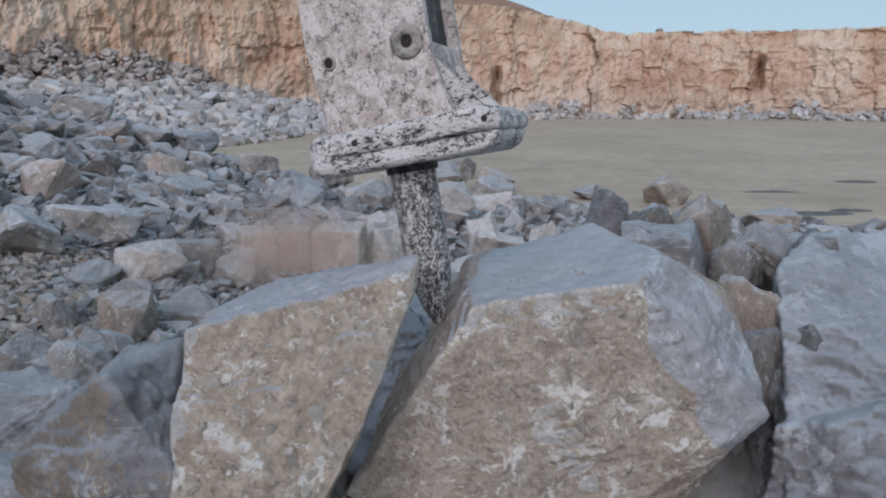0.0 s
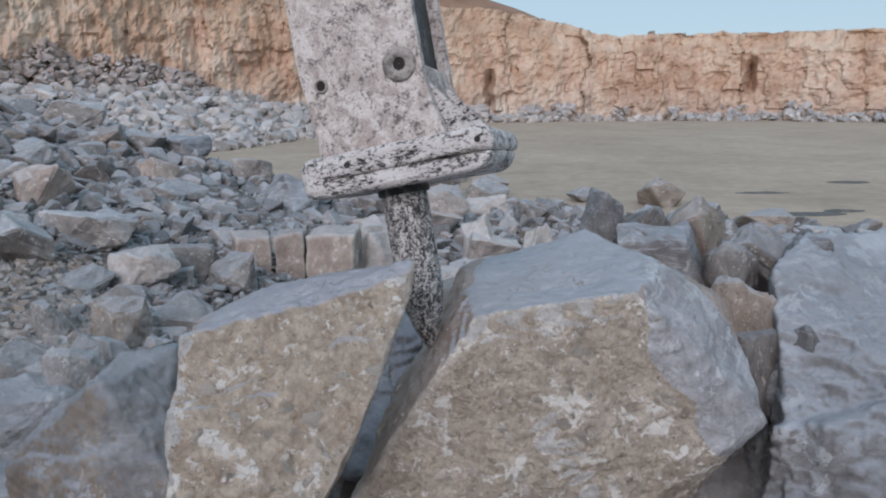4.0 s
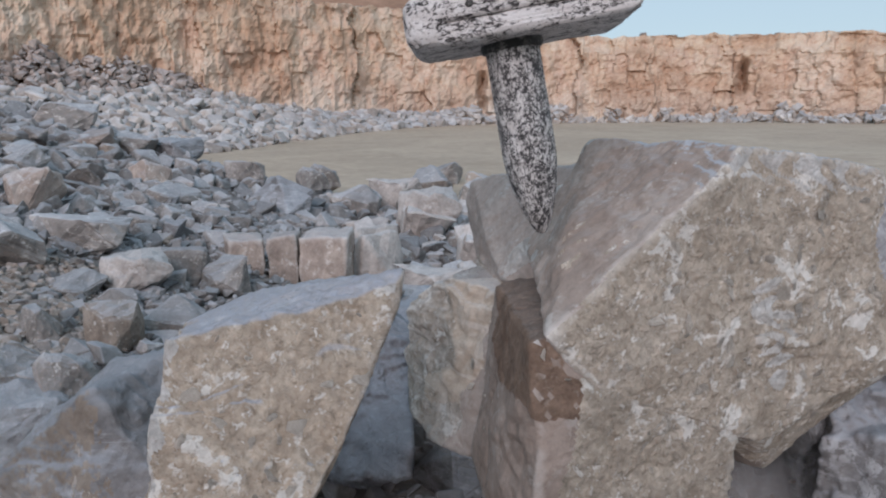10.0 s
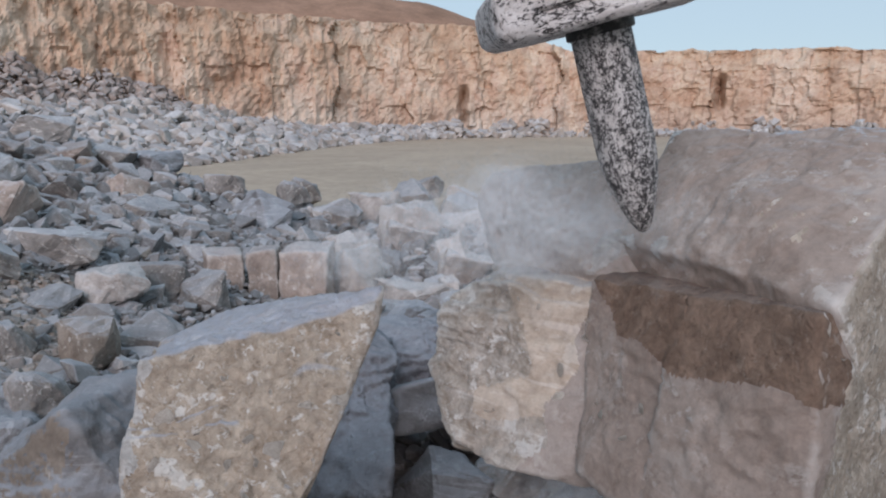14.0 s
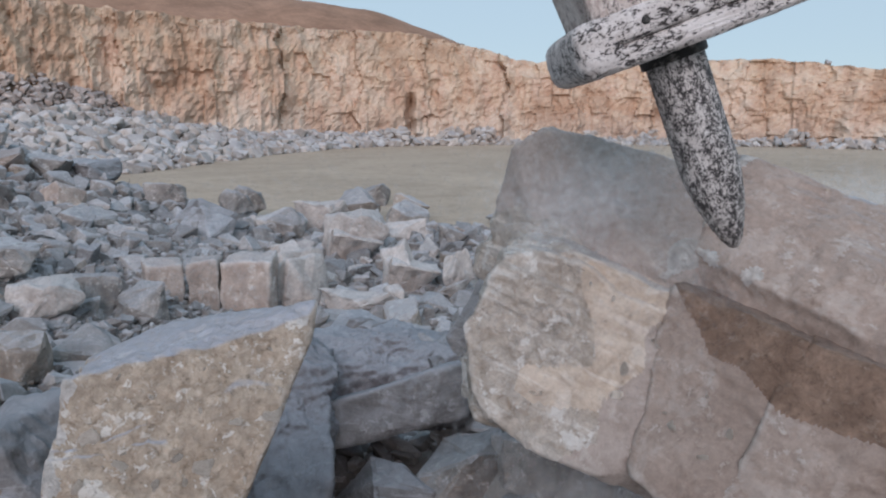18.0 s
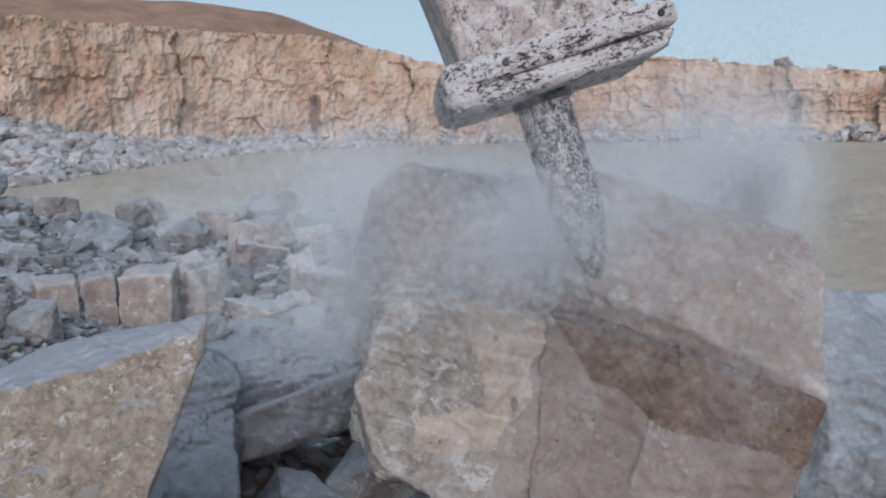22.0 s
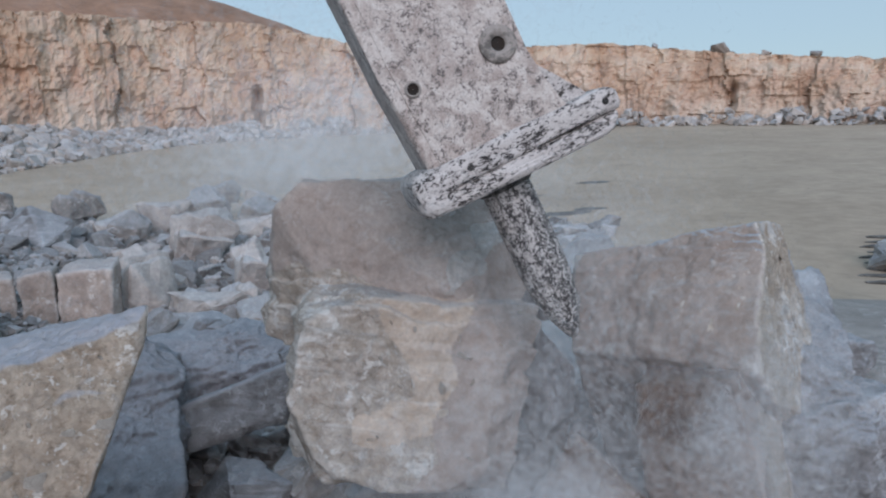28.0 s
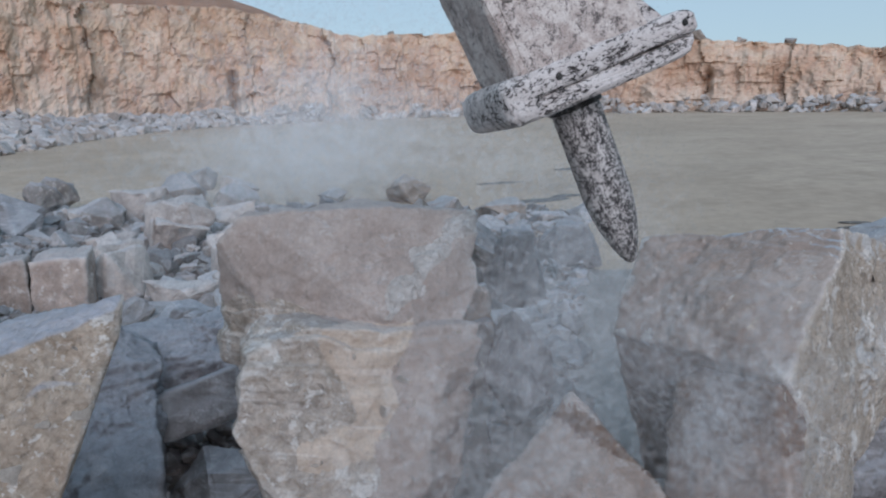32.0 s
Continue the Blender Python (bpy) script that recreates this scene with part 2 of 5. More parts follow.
M_CRUST = stone("cream_crusted_limestone", [(0.42, 0.37, 0.315), (0.53, 0.485, 0.44), (0.335, 0.275, 0.22)], 3.6, 0.9, (0.70, 0.68, 0.65), bump=1.2, dust=0.4, edge=0.8, layer=0.5, patch=0.85, own=True, pits=0.25, relief=0.03)
M_TANROCK = stone("tan_limestone", [(0.222, 0.187, 0.157), (0.30, 0.26, 0.222), (0.195, 0.155, 0.125)], 2.2, 0.6, (0.60, 0.58, 0.55), bump=0.9, dust=0.55, edge=0.4, vary=0.2, pits=0.3)
M_BROWN = stone("brown_split_limestone", [(0.278, 0.222, 0.19), (0.342, 0.283, 0.247), (0.217, 0.167, 0.138)], 2.6, 0.35, (0.60, 0.575, 0.55), bump=0.6, dust=0.15, edge=0.8, patch=0.14, mott=0.22, own=True, layer=0.06)
M_SHELF = stone("grey_brown_shelf_limestone", [(0.335, 0.288, 0.26), (0.405, 0.357, 0.327), (0.267, 0.222, 0.196)], 2.4, 0.35, (0.60, 0.575, 0.55), bump=0.6, dust=0.2, edge=0.6, patch=0.12, mott=0.25, own=True)
M_CRUSHED = stone("crushed_white_seam", [(0.50, 0.48, 0.455), (0.60, 0.58, 0.56), (0.38, 0.34, 0.30)], 5.0, 0.6, (0.68, 0.665, 0.65), bump=1.2, dust=0.2, own=True, relief=0.03)
M_SLATE = stone("blue_grey_weathered_side", [(0.27, 0.266, 0.275), (0.36, 0.36, 0.375), (0.225, 0.215, 0.212)], 3.0, 0.6, (0.56, 0.57, 0.59), bump=0.9, dust=0.3, edge=0.6, own=True, layer=0.4, pits=0.3)
M_TOPGREY = stone("grey_brown_dusty_top", [(0.235, 0.205, 0.187), (0.295, 0.265, 0.245), (0.19, 0.162, 0.14)], 3.0, 0.5, (0.58, 0.56, 0.55), bump=1.0, dust=0.8, edge=0.6, own=True, layer=0.3, pits=0.3)
M_FLAKE = stone("pale_crust_flake", [(0.58, 0.52, 0.45), (0.70, 0.65, 0.59), (0.48, 0.41, 0.34)], 9.0, 0.4, (0.70, 0.67, 0.63), bump=0.8, dust=0.0, vary=0.25, own=True)
M_RUBBLE = stone("grey_rubble_stone", [(0.185, 0.173, 0.163), (0.30, 0.284, 0.272), (0.23, 0.188, 0.157)], 1.9, 0.7, (0.58, 0.57, 0.55), bump=1.2, dust=0.48, vary=0.3, fine=22, edge=0.5, mott=0.6)
M_PINK = stone("pinkish_rubble_stone", [(0.29, 0.235, 0.205), (0.37, 0.315, 0.275), (0.31, 0.26, 0.23)], 1.9, 0.7, (0.60, 0.57, 0.54), bump=1.2, dust=0.4, vary=0.2, fine=22, edge=0.6)
M_BLUE = stone("dusty_grey_boulder", [(0.173, 0.17, 0.173), (0.247, 0.247, 0.256), (0.15, 0.141, 0.137)], 1.6, 0.5, (0.50, 0.51, 0.53), bump=1.0, dust=0.5, edge=0.5, patch=0.5, layer=0.3, pits=0.3, relief=0.03)
# pale pinkish stone, lightened further so that haze sits in its colour
M_PALE_HAZED = stone("pale_pinkish_hazed_stone", [(0.40, 0.365, 0.34), (0.50, 0.465, 0.44), (0.37, 0.315, 0.28)], 1.9, 0.6, (0.66, 0.63, 0.61), bump=1.2, dust=0.3, vary=0.18, fine=22, edge=0.5)
# boulder stone toned for the nook behind the wedge, shade put into its colour
M_SHADEROCK = stone("shade_toned_bluish_rock", [(0.165, 0.164, 0.178), (0.24, 0.24, 0.262), (0.17, 0.158, 0.155)], 3.4, 0.5, (0.40, 0.42, 0.46), bump=1.2, dust=0.6, edge=0.4, patch=0.4, pits=0.4, relief=0.03)
M_FARRUB = stone("far_rubble_stone", [(0.29, 0.265, 0.245), (0.41, 0.385, 0.36), (0.36, 0.305, 0.255)], 0.35, 0.3, bump=0.3, dust=0.5, vary=0.25, island=True, fine=4.0)
M_SCREE = stone("pinkish_scree_stone", [(0.27, 0.225, 0.20), (0.36, 0.31, 0.28), (0.32, 0.245, 0.20)], 0.3, 0.2, bump=0.4, dust=0.3, vary=0.3, island=True, fine=4.0)
M_LOOSE = stone("loose_grey_rubble", [(0.165, 0.158, 0.154), (0.265, 0.259, 0.256), (0.215, 0.192, 0.172)], 2.6, 0.5, (0.52, 0.52, 0.51), bump=1.2, dust=0.42, vary=0.38, island=True, fine=30)
M_GRAVEL = stone("brown_crushed_gravel", [(0.215, 0.185, 0.158), (0.31, 0.275, 0.243), (0.25, 0.20, 0.16)], 2.6, 0.3, bump=0.8, dust=0.2, vary=0.3, fine=20, island=True)
M_RUST = stone("rusty_brown_band", [(0.19, 0.13, 0.098), (0.255, 0.182, 0.138), (0.14, 0.095, 0.072)], 4.0, 0.35, (0.45, 0.38, 0.32), bump=0.9, dust=0.1, mott=0.6, own=True, pits=0.4, relief=0.025)
M_WALL = bedded_face("quarry_face_limestone")
M_SOIL = stone("gravelly_rubble_soil", [(0.20, 0.175, 0.15), (0.28, 0.25, 0.22)], 1.0, 0.3, bump=0.8, dust=0.2, vary=0.0, fine=25)
M_FLOOR = stone("ochre_quarry_floor", [(0.38, 0.306, 0.236), (0.423, 0.348, 0.273), (0.333, 0.268, 0.205)], 0.06, 0.0, bump=0.15, dust=0.0, mott=0.22, vary=0.0, fine=1.5)
M_DAMP = stone("damp_dark_soil", [(0.07, 0.066, 0.06), (0.12, 0.112, 0.10)], 2.0, 0.2, bump=0.8, dust=0.1, vary=0.0, fine=12)
M_FLOOR.node_tree.nodes["Noise Texture"].inputs["Distortion"].default_value = 0.6
M_HILL = stone("red_brown_hill_scrub", [(0.25, 0.15, 0.10), (0.32, 0.20, 0.14)], 0.03, 0.0, bump=0.2, dust=0.0, vary=0.0, fine=0.6)


def steel(name, base, dark, cover, rough=0.55, metal=0.6, scale=14.0, stretch=(1, 1, 1), crisp=0.028, crust=0.5):
    """Worn breaker steel crusted with pale stone dust."""
    m = bpy.data.materials.new(name)
    m.use_nodes = True
    t = m.node_tree
    N, L = t.nodes.new, t.links.new
    bs = t.nodes["Principled BSDF"]
    mp = N("ShaderNodeMapping")
    mp.inputs["Scale"].default_value = stretch
    L(N("ShaderNodeTexCoord").outputs["Object"], mp.inputs["Vector"])
    co = mp.outputs[0]
    a, b, c = N("ShaderNodeTexNoise"), N("ShaderNodeTexNoise"), N("ShaderNodeTexNoise")
    for n, s, d, ds in ((a, scale, 7, 1.0), (b, scale * 3.2, 6, 0.6), (c, scale * 0.28, 3, 0.3)):
        n.inputs["Scale"].default_value, n.inputs["Detail"].default_value, n.inputs["Distortion"].default_value = s, d, ds
        n.inputs["Roughness"].default_value = 0.62
        L(co, n.inputs["Vector"])
    s1 = N("ShaderNodeMath")
    s1.operation = "MULTIPLY_ADD"
    L(b.outputs[0], s1.inputs[0])
    s1.inputs[1].default_value = 0.55
    L(a.outputs[0], s1.inputs[2])
    s2 = N("ShaderNodeMath")
    s2.operation = "MULTIPLY_ADD"
    L(c.outputs[0], s2.inputs[0])
    s2.inputs[1].default_value = 0.6
    L(s1.outputs[0], s2.inputs[2])
    s3 = N("ShaderNodeMath")
    s3.operation = "MULTIPLY"
    s3.inputs[1].default_value = 0.465
    L(s2.outputs[0], s3.inputs[0])
    r = N("ShaderNodeValToRGB")
    r.color_ramp.elements[0].position, r.color_ramp.elements[1].position = cover - crisp, cover + crisp
    r.color_ramp.elements[0].color, r.color_ramp.elements[1].color = (0, 0, 0, 1), (1, 1, 1, 1)
    L(s3.outputs[0], r.inputs[0])
    x = N("ShaderNodeMix")
    x.data_type = "RGBA"
    x.inputs[6].default_value, x.inputs[7].default_value = (*dark, 1), (*base, 1)
    L(r.outputs[0], x.inputs[0])
    e, f = N("ShaderNodeTexNoise"), N("ShaderNodeTexNoise")
    for n, sc, d in ((e, scale * 0.22, 6), (f, scale * 2.3, 4)):
        n.inputs["Scale"].default_value, n.inputs["Detail"].default_value, n.inputs["Roughness"].default_value, n.inputs["Distortion"].default_value = sc, d, 0.68, 0.8
        L(co, n.inputs["Vector"])
    tone = x.outputs[2]
    for src, lo, hi, a0, a1, k in ((e, 0.40, 0.58, 0.30, 0.66, 0.7 * crust), (f, 0.32, 0.68, 0.30, 0.68, 0.6 * crust)):
        rr, mm = N("ShaderNodeValToRGB"), N("ShaderNodeMix")
        rr.color_ramp.elements[0].position, rr.color_ramp.elements[1].position = lo, hi
        rr.color_ramp.elements[0].color, rr.color_ramp.elements[1].color = (a0 * 1.04, a0, a0 * 0.96, 1), (a1, a1 * 0.985, a1 * 0.97, 1)
        L(src.outputs[0], rr.inputs[0])
        mm.data_type, mm.blend_type = "RGBA", "OVERLAY"
        mm.inputs[0].default_value = k
        L(tone, mm.inputs[6])
        L(rr.outputs[0], mm.inputs[7])
        tone = mm.outputs[2]
    L(tone, bs.inputs["Base Color"])
    inv = N("ShaderNodeMapRange")
    inv.inputs[3].default_value, inv.inputs[4].default_value = metal, 0.0
    L(r.outputs[0], inv.inputs[0])
    L(inv.outputs[0], bs.inputs["Metallic"])
    ro = N("ShaderNodeMapRange")
    ro.inputs[3].default_value, ro.inputs[4].default_value = rough, 0.95
    L(r.outputs[0], ro.inputs[0])
    L(ro.outputs[0], bs.inputs["Roughness"])
    bp = N("ShaderNodeBump")
    bp.inputs["Strength"].default_value, bp.inputs["Distance"].default_value = 0.6, 0.006
    L(s2.outputs[0], bp.inputs["Height"])
    L(bp.outputs[0], bs.inputs["Normal"])
    return m


M_HOUSING = steel("dust_caked_steel", (0.55, 0.505, 0.485), (0.15, 0.135, 0.135), 0.452, scale=48, crisp=0.035, crust=1.0)
M_FLANGE = steel("chipped_dusty_flange_steel", (0.60, 0.57, 0.56), (0.05, 0.045, 0.045), 0.474, scale=50, stretch=(0.65, 1, 1.35), crisp=0.022)
M_CHISEL = steel("worn_tool_steel", (0.56, 0.54, 0.53), (0.04, 0.038, 0.04), 0.506, rough=0.5, metal=0.25, scale=105, stretch=(1, 1, 0.7), crisp=0.018)
M_DARK = steel("dark_greasy_steel", (0.16, 0.15, 0.14), (0.03, 0.03, 0.03), 0.55, rough=0.5)

M_BOSS = steel("grey_greasy_steel", (0.36, 0.33, 0.31), (0.17, 0.16, 0.15), 0.47, rough=0.6, metal=0.2)
M_HOLE = steel("painted_hole_shade", (0.03, 0.022, 0.018), (0.006, 0.005, 0.005), 0.5, rough=0.7, metal=0.0)


# ---------------------------------------------------------------- helpers
def mesh_of(name, bm, mat, smooth=False):
    me = bpy.data.meshes.new(name)
    bm.to_mesh(me)
    bm.free()
    me.materials.append(mat)
    if smooth:
        me.polygons.foreach_set("use_smooth", [True] * len(me.polygons))
    return me


def part(name, bm, mat, parent, label="", smooth=False):
    ob = new(name, mesh_of(name, bm, mat, smooth))
    ob.parent = parent
    if label:
        ob["label"] = label
    return ob


def grid_mesh(name, us, vs, fn, mat, smooth=True):
    """A sheet: fn(u, v) gives the point."""
    nu, nv = len(us), len(vs)
    co = [fn(u, v) for v in vs for u in us]
    faces = [(j * nu + i, j * nu + i + 1, (j + 1) * nu + i + 1, (j + 1) * nu + i) for j in range(nv - 1) for i in range(nu - 1)]
    me = bpy.data.meshes.new(name)
    me.from_pydata(co, [], faces)
    me.materials.append(mat)
    if smooth:
        me.polygons.foreach_set("use_smooth", [True] * len(faces))
    return me


def fbm(x, y, z=0.0, octaves=4, rough=0.55):
    v, a, f = 0.0, 1.0, 1.0
    for _ in range(octaves):
        v += a * noise.noise((x * f, y * f, z * f))
        a *= rough
        f *= 2.1
    return v


def hull_into(bm, corners):
    vs = [bm.verts.new(c) for c in corners]
    r = bmesh.ops.convex_hull(bm, input=vs)
    junk = {e for e in r["geom_interior"] + r["geom_unused"] if isinstance(e, bmesh.types.BMVert)}
    bmesh.ops.delete(bm, geom=list(junk), context="VERTS")


def lattice_noise(p, freq, seed):
    """Smooth noise in -1..1 at many points at once."""
    q = p * freq + seed * 13.7
    i = np.floor(q).astype(np.int64)
    u = q - i
    u = u * u * (3 - 2 * u)
    out = np.zeros(len(p))
    for dx in (0, 1):
        for dy in (0, 1):
            for dz in (0, 1):
                h = (i[:, 0] + dx) * 73856093 ^ (i[:, 1] + dy) * 19349663 ^ (i[:, 2] + dz) * 83492791
                h = (h ^ (h >> 13)) * 1274126177 & 0x7FFFFFFF
                h = (h ^ (h >> 16)) & 0xFFFF
                w = (u[:, 0] if dx else 1 - u[:, 0]) * (u[:, 1] if dy else 1 - u[:, 1]) * (u[:, 2] if dz else 1 - u[:, 2])
                out += w * (h / 32767.5 - 1)
    return out


BALLS = {}


def ball(level):
    if level not in BALLS:
        bm = bmesh.new()
        bmesh.ops.create_icosphere(bm, subdivisions=level, radius=1.0)
        BALLS[level] = (np.array([v.co[:] for v in bm.verts]), [tuple(v.index for v in f.verts) for f in bm.faces])
        bm.free()
    return BALLS[level]


def reach(corners, c, dirs, soft):
    """How far the convex body of the corners reaches from c in each direction, its edges a little worn."""
    bm = bmesh.new()
    hull_into(bm, [Vector(p) - c for p in corners])
    bm.normal_update()
    planes = [(f.normal.copy(), f.normal.dot(f.verts[0].co)) for f in bm.faces]
    bm.free()
    best = np.zeros(len(dirs))
    for n, h in planes:
        if h < 0:
            n, h = -n, -h
        best += np.maximum(1e-6, dirs @ np.array(n) / max(h, 0.02)) ** soft
    return best ** (-1.0 / soft)


def split_rock(name, hulls, mats, paint=None, rough=0.022, strata=0.0, seed=0, centre=None, level=6, soft=200):
    """A broken block: convex bodies fused, edges chipped, faces roughened. The mesh is about its centre, which is returned too."""
    c = Vector(centre) if centre else sum((Vector(p) for h in hulls for p in h), Vector()) / sum(len(h) for h in hulls)
    dirs, faces = ball(level)
    bent = dirs + 0.03 * np.stack([lattice_noise(dirs, 3.1, seed + 20 + k) for k in range(3)], 1) + 0.013 * np.stack([lattice_noise(dirs, 9.5, seed + 30 + k) for k in range(3)], 1)
    bent /= np.linalg.norm(bent, axis=1)[:, None]
    r = np.max([reach(h, c, bent, soft) for h in hulls], axis=0)
    p = dirs * r[:, None]
    chips = lattice_noise(p, 9, seed + 3)
    plates = lattice_noise(p * np.array((1.0, 1.0, 1.8)), 2.9, seed + 7) * 2.2
    n = 0.9 * lattice_noise(p, 1.7, seed) + 0.55 * (np.floor(plates) + np.clip((plates - np.floor(plates) - 0.8) * 5, 0, 1)) + 0.4 * lattice_noise(p, 6.3, seed + 1)
    n += -1.2 * np.maximum(0, chips - 0.35) + 0.25 * lattice_noise(p, 17, seed + 4) + 0.24 * lattice_noise(p, 37, seed + 5) + 0.16 * lattice_noise(p, 71, seed + 8)
    if strata:
        bed = p[:, 2] * 4.6 + 0.9 * lattice_noise(p, 1.6, seed + 6) + 0.25 * lattice_noise(p, 6, seed + 2) + 0.5 * p[:, 1]
        bed = bed - np.floor(bed)
        n += strata * (2.6 * bed * np.clip((1 - bed) * 9, 0, 1) - 0.9) * np.clip((1.44 - c.z - p[:, 2]) * 12, 0, 1)
    p = p + dirs * (n * rough)[:, None]
    me = bpy.data.meshes.new(name)
    me.from_pydata(p.tolist(), [], faces)
    for m in mats:
        me.materials.append(m)
    if paint is not None:
        k = len(me.polygons)
        cs, ns = np.empty(3 * k), np.empty(3 * k)
        me.polygons.foreach_get("center", cs)
        me.polygons.foreach_get("normal", ns)
        wob = 0.12 * lattice_noise(cs.reshape(-1, 3), 7, seed + 9)[:, None]
        me.polygons.foreach_set("material_index", paint(cs.reshape(-1, 3) + np.array(c) + wob * 0.3, ns.reshape(-1, 3) + wob).astype(np.int32))
    me.polygons.foreach_set("use_smooth", [True] * len(faces))
    return me, c


def rubble_mesh(name, mat, seed, pts=14, flat=0.7, detail=False):
    """One angular stone about 1 m across, resting on z = 0."""
    rnd = random.Random(seed)
    bm = bmesh.new()
    cs = []
    for _ in range(pts):
        v = Vector((rnd.gauss(0, 1), rnd.gauss(0, 1), rnd.gauss(0, 1))).normalized() * rnd.uniform(0.82, 1.0)
        m = max(abs(v.x), abs(v.y), abs(v.z))
        v = v.lerp(v / m * 0.72, 0.55)
        cs.append(Vector((v.x * 0.55, v.y * 0.45, v.z * 0.5 * flat)))
    hull_into(bm, cs)
    bmesh.ops.dissolve_limit(bm, angle_limit=radians(9), verts=bm.verts, edges=bm.edges)
    bmesh.ops.bevel(bm, geom=list(bm.edges), offset=0.022, segments=1, profile=0.5, affect="EDGES")
    bmesh.ops.triangulate(bm, faces=bm.faces)
    if detail:
        bmesh.ops.subdivide_edges(bm, edges=bm.edges, cuts=3, use_grid_fill=True)
        bm.normal_update()
        for v in bm.verts:
            p = v.co
            n = fbm(p.x * 4 + seed, p.y * 4, p.z * 4, 3) + 0.4 * noise.noise((p.x * 19, p.y * 19 + seed, p.z * 19))
            v.co = p + v.normal * (n * 0.03 - 0.03 * max(0.0, noise.noise((p.x * 9 + seed, p.y * 9, p.z * 9)) - 0.1))
    lo = [min(v.co[i] for v in bm.verts) for i in range(3)]
    hi = [max(v.co[i] for v in bm.verts) for i in range(3)]
    for v in bm.verts:
        v.co = Vector(((v.co.x - (lo[0] + hi[0]) / 2) / (hi[0] - lo[0]), (v.co.y - (lo[1] + hi[1]) / 2) / (hi[1] - lo[1]), (v.co.z - lo[2]) / (hi[2] - lo[2])))
    return mesh_of(name, bm, mat)


# ---------------------------------------------------------------- ground
def smooth_step(a, b, x):
    t = min(1.0, max(0.0, (x - a) / (b - a)))
    return t * t * (3 - 2 * t)


def ground_z(x, y):
    """Height of the bare ground: a rubble bank on this side, the pit floor, the talus under the face."""
    d = math.hypot(x, y)
    bank = -0.55 + 0.27 * max(0.0, -x - 1.5) + 0.3 * smooth_step(9, 3, d)
    bank = min(bank, 2.6)
    edge = 23 + 4 * smooth_step(-3, -12, x) - 8 * smooth_step(2, 8, x)
    k = smooth_step(edge - 3, edge + 2.5, d)
    z = bank * (1 - k) + FLOOR_Z * k
    z += 1.75 * math.exp(-(((x - 1.95) / 0.85) ** 2 + ((y - 5.3) / 0.95) ** 2)) + 0.9 * math.exp(-(((x + 2.3) / 1.1) ** 2 + ((y - 4.9) / 1.3) ** 2))
    return z + 0.05 * fbm(x * 0.6, y * 0.6, 0, 2) * (1 - k)


FLOOR_Z = -1.4


def spread(lo, hi, n, bias=2.2):
    return [lo + (hi - lo) * (0.5 + 0.5 * math.copysign(abs(t) ** bias, t)) for t in [2 * i / (n - 1) - 1 for i in range(n)]]


def ground():
    us, vs = spread(-1500, 1500, 190, 4.6), spread(-1500, 1500, 190, 4.6)
    me = grid_mesh("ground", us, vs, lambda x, y: (x, y + 8, ground_z(x, y + 8)), M_FLOOR)
    ob = tagged(new("ground", me), "ochre dirt floor of the quarry pit", "ground", kind="structure")
    me.materials.append(M_SOIL)
    for f in me.polygons:
        if f.center.z > FLOOR_Z + 0.12:
            f.material_index = 1
    return ob


ground()

# the face: azimuth, distance, height of the top
FACE = [(-62, 48, 13.5), (-40, 62, 13.2), (-22, 74, 12.4), (-10, 84, 12.2), (-2, 92, 12.5), (4, 97, 12.6), (9, 100, 11.0), (11, 101, 10.0), (11.6, 102, 9.3), (20, 106, 9.6), (29, 106, 9.6), (37, 104, 7.6), (48, 102, 5.7), (64, 96, 5.0), (85, 90, 5.0), (110, 90, 5)]


def face_at(az):
    for (a, d, h), (a2, d2, h2) in zip(FACE, FACE[1:]):
        if a <= az <= a2:
            k = (az - a) / (a2 - a)
            return d + (d2 - d) * k, h + (h2 - h) * k
    return FACE[-1][1:]


